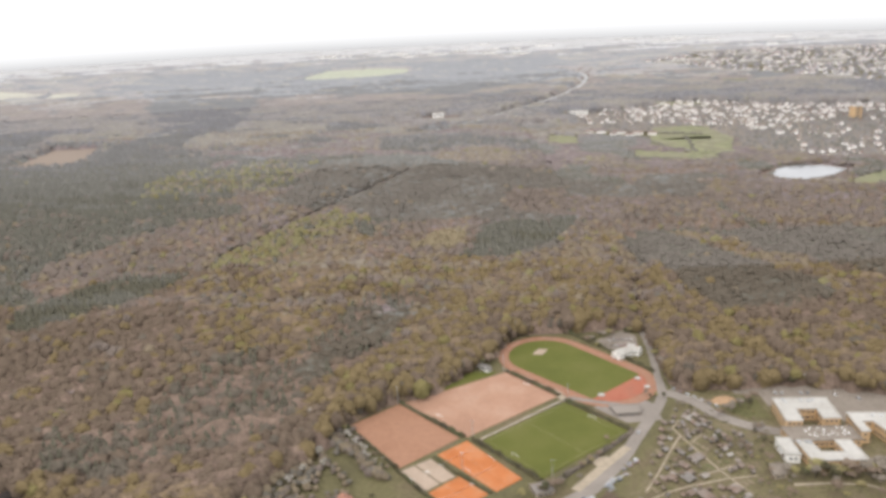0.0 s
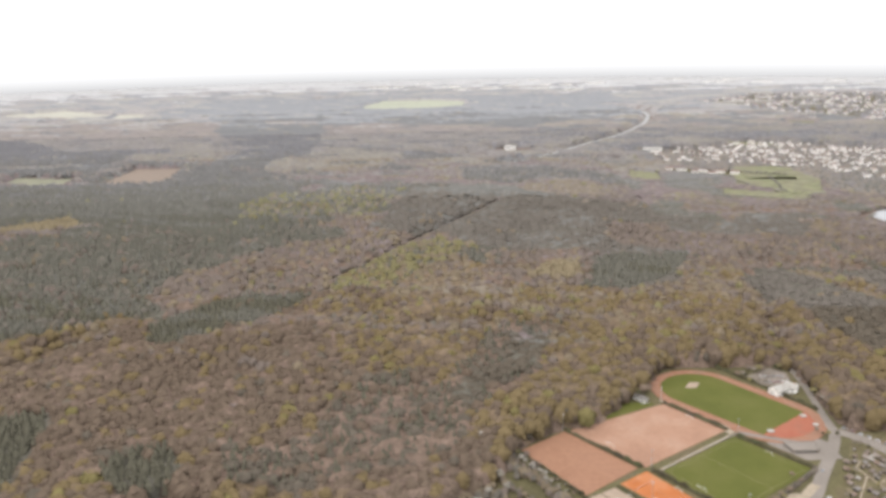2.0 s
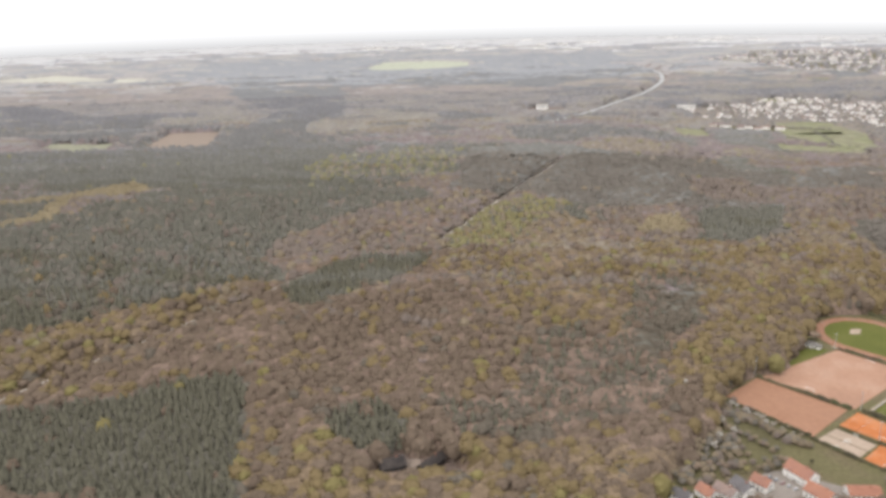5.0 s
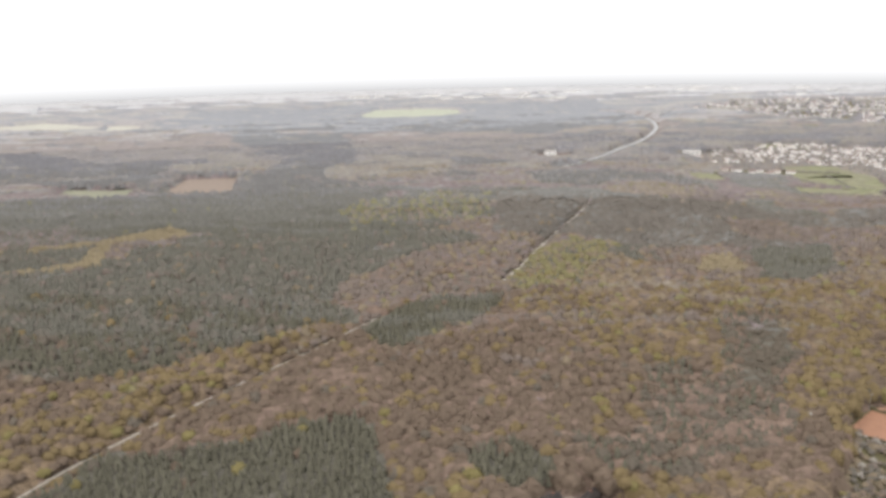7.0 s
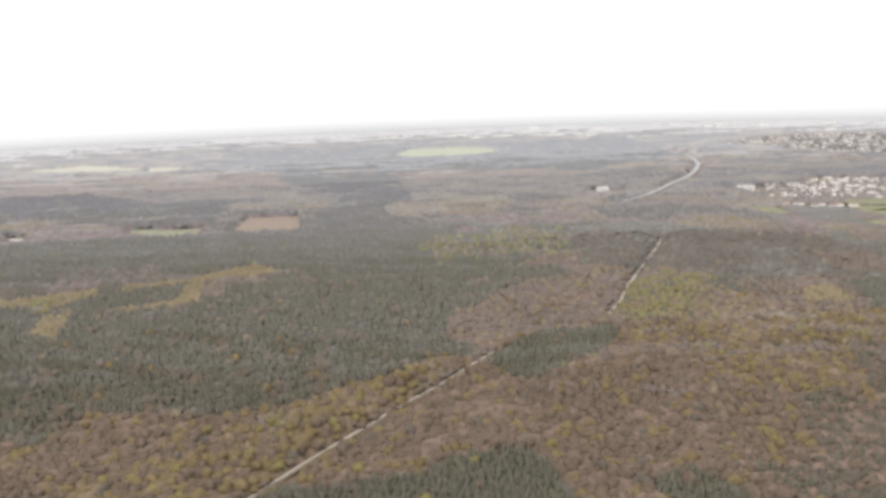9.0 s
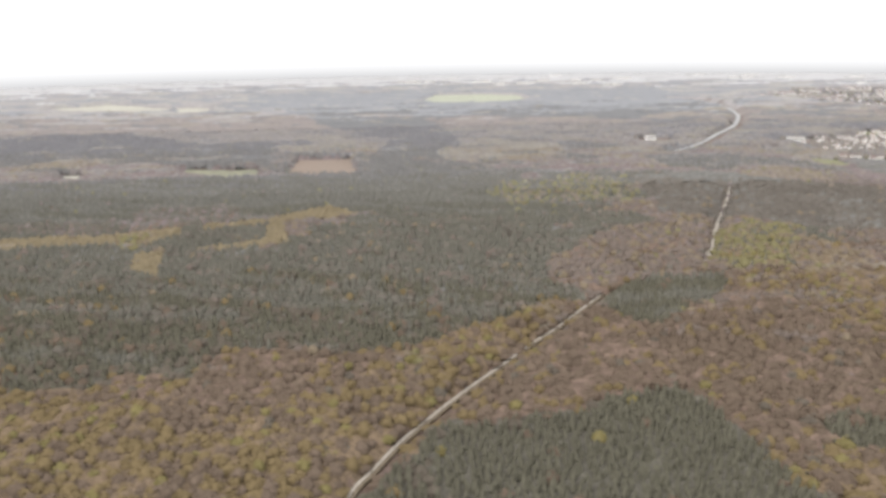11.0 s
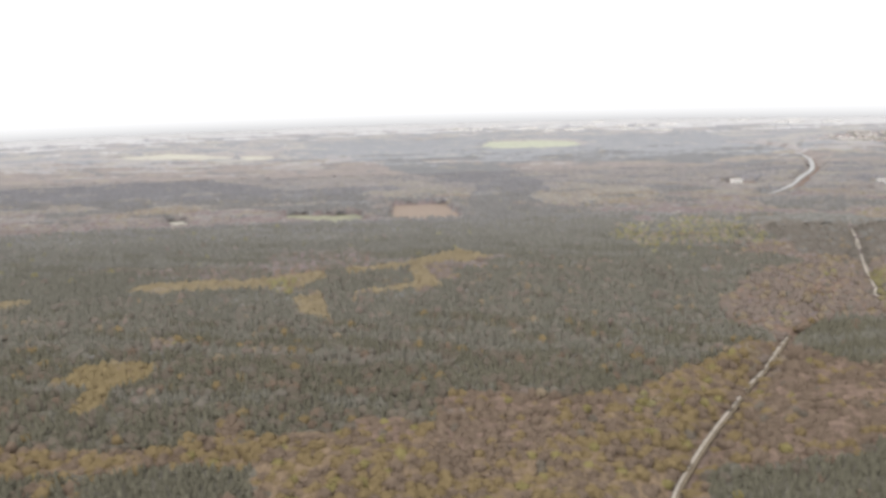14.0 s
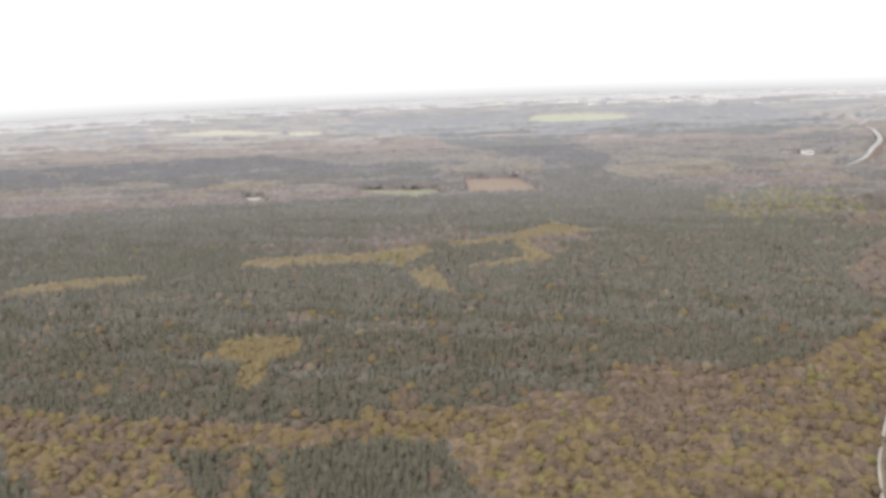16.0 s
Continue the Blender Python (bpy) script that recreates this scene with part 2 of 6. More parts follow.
def shared(name, me, parent, m=None):
    ob = new(name, me)
    ob.parent = parent
    if m is not None:
        ob.matrix_basis = m
    return ob


def from_arrays(name, verts, tris, mats, index=None, smooth=False):
    me = bpy.data.meshes.new(name)
    me.vertices.add(len(verts))
    me.vertices.foreach_set("co", np.ascontiguousarray(verts, dtype=np.float32).ravel())
    k = tris.shape[1]
    me.loops.add(tris.size)
    me.loops.foreach_set("vertex_index", np.ascontiguousarray(tris, dtype=np.int32).ravel())
    me.polygons.add(len(tris))
    me.polygons.foreach_set("loop_start", np.arange(0, tris.size, k, dtype=np.int32))
    for m in mats:
        me.materials.append(m)
    if index is not None:
        me.polygons.foreach_set("material_index", np.ascontiguousarray(index, dtype=np.int32))
    me.polygons.foreach_set("use_smooth", np.full(len(tris), smooth))
    me.update(calc_edges=True)
    return new(name, me)


def slab(bm, pts, z0, z1):
    """An upright prism over a plan polygon."""
    top = [bm.verts.new((x, y, z1)) for x, y in pts]
    low = [bm.verts.new((x, y, z0)) for x, y in pts]
    n = len(pts)
    bm.faces.new(top)
    bm.faces.new(low[::-1])
    for i in range(n):
        j = (i + 1) % n
        bm.faces.new((top[j], top[i], low[i], low[j]))
    bmesh.ops.recalc_face_normals(bm, faces=bm.faces)


def block(bm, x0, y0, z0, x1, y1, z1):
    slab(bm, [(x0, y0), (x1, y0), (x1, y1), (x0, y1)], z0, z1)


def curve_points(pts, step=4.0):
    """A smooth line (Catmull-Rom) through plan points."""
    p = np.array([pts[0]] + list(pts) + [pts[-1]], float)
    out = []
    for i in range(1, len(p) - 2):
        n = max(2, int(np.linalg.norm(p[i + 1] - p[i]) / step))
        for s in np.linspace(0, 1, n, endpoint=False):
            a, b, c, d = p[i - 1:i + 3]
            out.append(.5 * (2 * b + (c - a) * s + (2 * a - 5 * b + 4 * c - d) * s * s + (3 * b - a - 3 * c + d) * s ** 3))
    out.append(p[-2])
    return np.array(out)


def ribbon(bm, line, width, z1):
    """A road-like band with thickness; width may be a number or one per point."""
    line = np.asarray(line)
    d = np.gradient(line, axis=0)
    d /= np.linalg.norm(d, axis=1)[:, None]
    nrm = np.c_[-d[:, 1], d[:, 0]]
    w = np.broadcast_to(width, len(line))[:, None] / 2
    rows = []
    heights = z1 + relief(line[:, 0], line[:, 1])
    for p, q, z1 in zip(line + nrm * w, line - nrm * w, heights):
        rows.append([bm.verts.new((p[0], p[1], z1 - 1.4)), bm.verts.new((p[0], p[1], z1)), bm.verts.new((q[0], q[1], z1)), bm.verts.new((q[0], q[1], z1 - 1.4))])
    for a, b in zip(rows, rows[1:]):
        for i in range(3):
            bm.faces.new((a[i], a[i + 1], b[i + 1], b[i]))
    bm.faces.new(rows[0][::-1])
    bm.faces.new(rows[-1])
    bmesh.ops.recalc_face_normals(bm, faces=bm.faces)


def inside(x, y, poly):
    hit = np.zeros(x.shape, bool)
    n = len(poly)
    for i in range(n):
        (x0, y0), (x1, y1) = poly[i], poly[(i + 1) % n]
        if y0 == y1:
            continue
        hit ^= ((y0 > y) != (y1 > y)) & (x < (x1 - x0) * (y - y0) / (y1 - y0) + x0)
    return hit


def near_line(x, y, line, dist):
    hit = np.zeros(x.shape, bool)
    line = np.asarray(line, float)
    for a, b in zip(line, line[1:]):
        ab = b - a
        s = np.clip(((x - a[0]) * ab[0] + (y - a[1]) * ab[1]) / (ab @ ab), 0, 1)
        hit |= (x - a[0] - s * ab[0]) ** 2 + (y - a[1] - s * ab[1]) ** 2 < dist ** 2
    return hit


def waves(x, y, size, seed):
    """Smooth pseudo-noise in -1..1 over the plan."""
    r = np.random.RandomState(seed)
    v = np.zeros(np.shape(x))
    for k in range(7):
        a, ph, f = r.uniform(0, 2 * np.pi), r.uniform(0, 2 * np.pi), r.uniform(.6, 2.2) * 2 * np.pi / size
        v = v + np.sin((x * np.cos(a) + y * np.sin(a)) * f + ph + .8 * np.sin(x * f * .37 + y * f * .29 + k))
    return v / 4.0


def relief(x, y):
    """Height of the land: a shallow valley along the forest road."""
    x, y = np.asarray(x, float), np.asarray(y, float)
    d = np.full(x.shape, 1e9)
    line = FOREST_ROAD[::6]
    for a, b in zip(line, line[1:]):
        ab = b - a
        s = np.clip(((x - a[0]) * ab[0] + (y - a[1]) * ab[1]) / (ab @ ab), 0, 1)
        d = np.minimum(d, np.hypot(x - a[0] - s * ab[0], y - a[1] - s * ab[1]))
    return -5.5 * np.exp(-(d / 75) ** 2)


# ---- plan of the land ----
FOREST_ROAD = curve_points([(-404, 160), (-402, 212), (-396, 253), (-388, 270), (-379, 288), (-371, 301), (-357, 322), (-342, 343), (-326, 364), (-308, 389), (-292, 408), (-269, 440), (-250, 466)])
FOREST_PATH = curve_points([(-168, 510), (-148, 548), (-132, 584), (-115, 619), (-96, 658), (-76, 697), (-40, 775)])
MOTORWAY = curve_points([(-25, 1000), (34, 1064), (102, 1165), (160, 1250), (212, 1352), (250, 1448), (282, 1585), (276, 1683), (240, 1790)], 20)
MAIN_ROAD = curve_points([(-27, 194.9), (27.1, 229.5), (36.2, 237.4), (46.9, 250.2), (56.9, 266.3), (66, 280.1), (74, 295.4), (76.4, 310.3), (80.2, 338.3), (82.8, 364.3), (88.7, 393.6), (95.6, 427.4), (112, 500)])
SCHOOL_ROAD = curve_points([(76.3, 298), (85.3, 288.5), (90.7, 277.6), (100.2, 268.2), (110.9, 262.5)])
OPEN = {}


def clearing(name, *outline):
    """Open land without trees."""
    OPEN[name] = list(outline)


clearing("sports", (-55.3, 285.3), (-33.7, 302.4), (-24, 303.1), (1.5, 332.8), (7.3, 338.5), (19.1, 359.7), (34.6, 364.9), (51.9, 362.3), (78.8, 362.2), (83.3, 333.6), (80, 294.6), (50.6, 236.9), (21.3, 203.5), (-104.3, 206.4), (-92.6, 228.9), (-65.2, 261.9))
clearing("gardens", (36, 218), (78.1, 297.6), (116.4, 299.2), (144.8, 294.3), (175, 279.7), (174.6, 250.7), (168, 206), (36, 196))
clearing("red_field", (-510, 1012), (-438, 1010), (-420, 868), (-511, 881))
clearing("pale_glade", (-642, 958), (-607, 952), (-572, 943), (-543, 951), (-534, 879), (-561, 868), (-590, 876), (-628, 897))
clearing("far_strip", (-878, 1798), (-826, 1813), (-790, 1791), (-759, 1638), (-804, 1636), (-846, 1670))
clearing("white_strip", (-774, 934), (-747, 934), (-726, 873), (-752, 873))
clearing("meadow_a", (243, 943), (289, 944), (305, 925), (283, 854), (242, 860), (224, 870))
clearing("meadow_b", (235, 868), (264, 871), (300, 869), (302, 841), (279, 769), (248, 776), (222, 816))
clearing("meadow_c", (114, 934), (132, 927), (148, 913), (141, 860), (120, 860), (106, 879))
clearing("meadow_d", (187, 814), (222, 798), (262, 770), (257, 736), (206, 748), (178, 773))
clearing("meadow_h", (233, 912), (303, 906), (307, 854), (280, 769), (221, 813), (206, 824))
clearing("meadow_e", (304.6, 1172.1), (369.3, 1130.7), (358, 1094.7), (297, 1123.8))
clearing("meadow_f", (486.3, 1413.6), (535.9, 1397.7), (497.8, 1314.5), (459.9, 1341.4))
clearing("meadow_g", (324, 641), (372, 670), (410, 690), (395, 650), (345, 621), (315, 614))
clearing("row_ground", (152.7, 940.5), (171.7, 943.7), (237.6, 917.9), (239.3, 891.1), (220.4, 875.1), (162, 909.9))
clearing("lake_shore", (262, 676), (295, 706), (335, 706), (354, 682), (325, 655), (291, 638), (270, 650))
clearing("village", (170, 1095), (241, 1098), (333, 1146), (401, 1130), (475, 1062), (576, 1043), (650, 1010), (450, 660), (390, 724), (353, 722), (312, 771), (293, 795), (306, 849), (258, 893), (194, 925), (172, 990))
clearing("green_field", (-307, 1965), (-286, 2033), (-158, 2036), (-81, 1976), (-73, 1830), (-115, 1777), (-195, 1753), (-294, 1763), (-329, 1817))
clearing("left_field", (-1172, 1854), (-1104, 1895), (-1069, 1947), (-983, 1880), (-885, 1800), (-862, 1710), (-914, 1684), (-1021, 1709), (-1141, 1761))
clearing("town", (440, 1802), (662, 2013), (866, 1996), (1065, 1931), (1500, 2000), (1200, 1450), (674, 1220), (619, 1339), (601, 1433), (540, 1515), (492, 1676))
clearing("hall_yard", (-60.4, 1109.8), (-50.6, 1143.8), (18.2, 1142.4), (27.9, 1101.6))
clearing("pond_glade", (-197.4, 237.8), (-187.6, 251.8), (-168.2, 251.7), (-160.5, 233.7))
STANDS = []


def stand(kind, *outline):
    """A stand of one kind of wood; later ones grow over earlier ones."""
    STANDS.append((kind, list(outline)))


# dark woods round the far meadow
stand(4, (-770, 2100), (-359, 2062), (283, 2038), (257, 1538), (26, 1348), (-378, 1489), (-599, 1584), (-719, 1781))
# far leafless woods
stand(1, (-1717, 1695), (-1273, 1714), (-1048, 1583), (-593, 1526), (-441, 1421), (-404, 1242), (-521, 1160), (-651, 1110), (-840, 1143), (-1208, 1013))
stand(4, (-1281, 1220), (-996, 1247), (-908, 1287), (-800, 1281), (-664, 1136), (-554, 1153), (-528, 908), (-638, 941), (-723, 1008), (-792, 949), (-901, 1032), (-1132, 1001))
stand(1, (-1179, 894), (-895, 932), (-844, 965), (-785, 948), (-723, 1008), (-636, 933), (-527, 900), (-518, 876), (-661, 854), (-738, 852), (-851, 841), (-1051, 736))
stand(2, (-841, 956), (-805, 1003), (-723, 1008), (-712, 970), (-775, 938), (-823, 914))
stand(4, (-549, 1516), (-340, 1428), (-291, 1150), (-331, 919), (-257, 822), (-298, 726), (-402, 784), (-413, 976), (-390, 1136), (-517, 1345))
stand(1, (-340, 1428), (-63, 1387), (7, 1238), (-44, 1043), (-155, 1093), (-288, 1170))
stand(2, (-325, 1053), (-234, 1095), (-156, 1057), (-174, 956), (-266, 908), (-329, 940))
stand(2, (-547, 1092), (-411, 1115), (-412, 1015), (-519, 1033))
# fir belts between the fields
stand(4, (-1277, 765), (-854, 848), (-663, 861), (-511, 867), (-418, 854), (-286, 793), (-200, 713), (-258, 597), (-396, 672), (-502, 667), (-577, 659), (-693, 657), (-760, 653), (-1074, 574))
stand(6, (-847, 648), (-717, 660), (-578, 664), (-502, 667), (-396, 672), (-482, 656), (-535, 630), (-562, 629), (-610, 608), (-694, 604), (-812, 591))
stand(6, (-608, 690), (-578, 709), (-525, 712), (-513, 673), (-540, 634), (-581, 635))
# fir wood with leafless trees
stand(5, (-1053, 467), (-812, 591), (-689, 593), (-474, 553), (-406, 666), (-258, 597), (-230, 547), (-271, 446), (-329, 404), (-376, 370), (-432, 317), (-464, 296), (-538, 299), (-597, 317), (-788, 256))
stand(5, (-1046, 507), (-852, 552), (-693, 582), (-551, 492), (-427, 501), (-311, 517), (-260, 494), (-317, 432), (-414, 344), (-497, 303), (-546, 322), (-579, 319), (-614, 307), (-629, 294), (-621, 261), (-828, 276))
stand(4, (-1133, 647), (-927, 694), (-716, 639), (-576, 589), (-608, 569), (-693, 582), (-748, 547), (-840, 530), (-965, 457))
# leafless woods by the track
stand(1, (-280, 501), (-229, 576), (-171, 601), (-130, 596), (-179, 491), (-220, 470), (-259, 462), (-282, 468))
# fresh green rows
stand(8, (-283, 780), (-227, 798), (-139, 805), (-171, 696), (-238, 689), (-289, 717))
stand(8, (-293, 738), (-262, 796), (-190, 834), (-145, 789), (-150, 692), (-229, 687), (-280, 686))
# dull grey-brown woods
stand(9, (-134, 819), (-57, 821), (136, 660), (196, 603), (141, 522), (35, 553), (-40, 548), (-92, 615), (-154, 636))
stand(9, (9, 541), (71, 564), (60, 473), (8, 470))
stand(9, (137, 625), (166, 684), (224, 679), (192, 612), (160, 591))
stand(1, (43, 647), (133, 607), (188, 585), (189, 499), (143, 505), (108, 501), (75, 550), (36, 574))
stand(1, (191, 594), (323, 582), (279, 502), (246, 488), (195, 505))
# budding woods beside the forest road
stand(2, (-757, 344), (-596, 315), (-567, 316), (-538, 298), (-523, 301), (-495, 296), (-464, 299), (-446, 314), (-427, 322), (-406, 342), (-376, 370), (-321, 410), (-282, 445), (-269, 444), (-317, 369), (-359, 316), (-391, 259), (-404, 217), (-624, 192))
stand(2, (-579, 327), (-421, 338), (-380, 366), (-357, 385), (-333, 405), (-286, 431), (-260, 420), (-271, 399), (-303, 366), (-326, 329), (-355, 291), (-369, 273), (-490, 229))
stand(10, (-536, 297), (-517, 305), (-489, 299), (-450, 288), (-417, 275), (-424, 241), (-519, 242))
# leafless beech woods
stand(1, (-369, 272), (-355, 291), (-326, 330), (-303, 366), (-271, 398), (-241, 396), (-208, 421), (-157, 416), (-126, 346), (-104, 311), (-116, 275), (-137, 248), (-157, 209), (-353, 234))
stand(1, (-361, 307), (-324, 353), (-288, 395), (-268, 425), (-239, 404), (-180, 443), (-130, 459), (1, 471), (-156, 287), (-258, 304), (-288, 308), (-317, 293), (-361, 294))
stand(5, (-392, 250), (-377, 269), (-361, 294), (-317, 294), (-306, 275), (-332, 225), (-398, 234))
# golden budding woods
stand(2, (-88, 559), (-49, 499), (-5, 483), (65, 449), (157, 414), (22, 260), (-59, 276), (-63, 301), (-92, 292), (-101, 311), (-126, 346), (-157, 416), (-174, 449), (-132, 473))
stand(2, (99, 434), (118, 398), (129, 352), (152, 342), (175, 347), (192, 345), (248, 337), (199, 267), (117, 285), (77, 285), (76, 334), (85, 390))
stand(2, (-58, 390), (-22, 443), (13, 469), (59, 470), (107, 499), (99, 434), (85, 390), (76, 334), (41, 338), (14, 329), (-12, 321), (-48, 276), (-64, 269), (-76, 287), (-69, 306), (-41, 348))
stand(1, (110, 494), (138, 502), (158, 455), (177, 411), (192, 381), (175, 347), (152, 343), (130, 353), (118, 401), (107, 440))
stand(6, (116, 489), (135, 493), (156, 449), (174, 404), (184, 376), (156, 364), (130, 409))
stand(2, (138, 502), (176, 466), (202, 400), (189, 379), (155, 445), (137, 488))
stand(2, (259, 499), (295, 509), (200, 344), (190, 359))
# dark even-aged stand with golden trees along its edges
stand(9, (164, 487), (181, 504), (211, 496), (252, 493), (292, 481), (238, 385), (210, 415), (196, 441), (175, 455))
stand(9, (118, 510), (137, 493), (159, 458), (170, 428), (185, 407), (191, 378), (166, 379), (139, 368), (121, 365), (117, 386), (107, 411), (103, 449), (99, 490))
stand(10, (137, 499), (156, 497), (168, 479), (175, 454), (196, 441), (209, 412), (226, 374), (212, 353), (196, 388), (183, 415), (166, 432), (156, 458), (146, 478))
stand(10, (96, 445), (110, 446), (114, 408), (122, 384), (129, 345), (106, 334), (98, 355), (100, 388), (95, 415))
# golden stand between the dark line of trees and the pitches
stand(10, (-78, 291), (-78, 319), (-59, 343), (-34, 385), (-4, 430), (31, 469), (68, 485), (90, 460), (83, 403), (74, 344), (68, 358), (32, 343), (12, 343), (-5, 312), (-28, 295), (-55, 273), (-71, 277))
# dull stands among the budding woods
stand(6, (-61, 403), (-16, 416), (-56, 352), (-76, 326), (-113, 282), (-124, 297), (-81, 340))
stand(6, (-104, 309), (-88, 330), (-58, 339), (-33, 391), (-41, 348), (-69, 306), (-96, 296))
stand(9, (-54, 383), (-34, 393), (-37, 367), (-49, 349), (-69, 328), (-77, 301), (-88, 296), (-93, 314), (-80, 332), (-60, 357))
stand(6, (-131, 257), (-106, 292), (-97, 277), (-111, 249), (-127, 238))
stand(1, (-97, 277), (-77, 301), (-75, 277), (-90, 248), (-112, 234), (-117, 245))
stand(1, (-135, 260), (-98, 283), (-85, 254), (-106, 219), (-152, 224))
stand(2, (-182, 252), (-139, 248), (-97, 236), (-115, 202), (-192, 210))
stand(2, (-243, 241), (-216, 251), (-207, 233), (-162, 229), (-131, 235), (-89, 234), (-108, 204), (-234, 206))
stand(6, (-123, 341), (-101, 349), (-90, 330), (-78, 309), (-74, 291), (-82, 273), (-100, 267), (-126, 259), (-139, 283))
stand(6, (-170, 285), (-152, 278), (-134, 286), (-112, 294), (-93, 296), (-96, 274), (-119, 252), (-151, 248), (-166, 251))
# fresh green stand by the track
stand(3, (-118, 588), (-97, 608), (-87, 559), (-116, 476), (-167, 473), (-157, 508))
stand(3, (-127, 588), (-64, 588), (-112, 498), (-153, 481), (-168, 508))
# fir stands
stand(4, (-258, 449), (-247, 464), (-215, 473), (-169, 472), (-175, 448), (-208, 420), (-240, 389), (-253, 402))
stand(4, (-356, 289), (-308, 285), (-292, 297), (-265, 303), (-254, 302), (-243, 254), (-238, 214), (-360, 232), (-365, 272))
stand(4, (-318, 290), (-289, 305), (-258, 309), (-248, 291), (-248, 265), (-250, 239), (-275, 223), (-327, 237), (-324, 265))
stand(4, (-215, 272), (-196, 282), (-184, 265), (-185, 249), (-200, 247), (-214, 259))
stand(4, (-654, 299), (-589, 300), (-568, 307), (-539, 281), (-532, 253), (-534, 237), (-595, 213))
stand(4, (-606, 286), (-581, 295), (-544, 299), (-543, 256), (-544, 231), (-607, 235), (-604, 268))
stand(3, (-226, 252), (-217, 259), (-209, 258), (-213, 249))
stand(3, (-245, 251), (-238, 253), (-241, 245))
# low golden thickets
stand(1, (-70, 478), (-58, 556), (12, 562), (16, 482))
stand(7, (-20, 533), (5, 543), (-1, 493), (-37, 495))
stand(4, (24, 544), (85, 548), (63, 500), (22, 468), (-5, 472))
stand(7, (-696, 589), (-684, 612), (-609, 607), (-562, 631), (-552, 628), (-548, 605), (-565, 581), (-611, 583), (-675, 577))
stand(3, (-595, 603), (-569, 611), (-561, 569), (-582, 568))
stand(7, (-568, 557), (-547, 555), (-533, 496), (-546, 506), (-555, 507))
stand(7, (-538, 636), (-482, 654), (-478, 637), (-534, 622))
stand(7, (-489, 655), (-475, 649), (-459, 572), (-476, 567))
stand(7, (-525, 565), (-477, 586), (-473, 570), (-521, 555))
stand(7, (-491, 651), (-478, 666), (-440, 699), (-412, 665), (-435, 648), (-474, 642))
stand(7, (-845, 539), (-831, 558), (-784, 569), (-754, 568), (-754, 553), (-795, 539), (-832, 528))
stand(7, (-671, 402), (-660, 418), (-640, 424), (-625, 427), (-625, 415), (-636, 409), (-654, 395))
stand(7, (-647, 412), (-636, 411), (-629, 370), (-631, 357), (-642, 364), (-645, 389))
stand(10, (-631, 306), (-616, 315), (-598, 318), (-565, 318), (-544, 313), (-542, 299), (-564, 304), (-586, 301), (-612, 297))
stand(10, (-622, 256), (-627, 290), (-622, 295), (-614, 255))
stand(10, (-608, 262), (-611, 294), (-608, 294), (-603, 261))
stand(2, (-714, 361), (-704, 367), (-699, 360), (-709, 356))
stand(2, (-723, 321), (-708, 324), (-702, 339), (-698, 332), (-702, 318), (-717, 315))
stand(2, (-637, 458), (-619, 472), (-614, 455), (-628, 442))
stand(7, (-666, 421), (-647, 432), (-622, 424), (-618, 408), (-628, 393), (-648, 387))
stand(1, (-567, 331), (-569, 343), (-559, 348), (-553, 335), (-558, 325))
stand(1, (-506, 318), (-510, 344), (-489, 346), (-481, 322), (-487, 314))
stand(1, (-464, 299), (-463, 339), (-438, 360), (-405, 365), (-376, 373), (-417, 322), (-446, 305))
stand(1, (-477, 312), (-464, 371), (-418, 369), (-396, 363), (-438, 312))


def land(x, y):
    """Kind of cover at plan points: 0 open, 1 bare, 2 budding, 3 fresh green, 4 fir, 5 fir and bare mixed, 6 grey, 7 low golden growth, 8 fir with fresh green, 9 dark even-aged stand, 10 golden budding."""
    wob = np.clip(np.asarray(y) / 60.0, 3, 14)
    xx = x + waves(x, y, 60, 1) * wob * .5
    yy = y + waves(x, y, 45, 2) * wob * .5
    ragged = waves(x, y, 13, 3) * 1.1
    v = waves(x, y * 1.6, 420, 5) + .6 * waves(x, y * 1.5, 130, 6)
    v = np.where(y > 1000, waves(x, y * 2.2, 420, 5) + .6 * waves(x * .8, y * 2.4, 150, 6), v)
    kind = np.where(v > .45, 2, np.where(v < -.25, 5, 1))
    kind = np.where((y < 660) & (y > 190) & (x < -480), 5, np.where((y < 330) & (x > -480), 1, kind))
    belts = waves(x * .4, y, 62, 41) + .35 * waves(x * .6, y, 30, 42)
    for k, poly in STANDS:
        kind = np.where(inside(x + ragged if k == 7 else xx, y + ragged if k == 7 else yy, poly), k, kind)
    kind = np.where((y > 880) & (belts > .62), 2, np.where((y > 880) & (belts < -.66), 4, kind))
    for poly in OPEN.values():
        kind = np.where(inside(x, y, poly), 0, kind)
    for line, d in ((FOREST_ROAD + (1.4, -1.1), 4.0), (FOREST_PATH + (-.8, -.5), 3.0), (MAIN_ROAD[:38], 5.5), (MAIN_ROAD[MAIN_ROAD[:, 1] < 440], 1.8), (SCHOOL_ROAD, 4), (MOTORWAY[MOTORWAY[:, 1] < 1160] + (3, -9), 11), (MOTORWAY[MOTORWAY[:, 1] > 1120] + (0, -5), 12)):
        kind = np.where(near_line(x, y, line, d), 0, kind)
    return kind


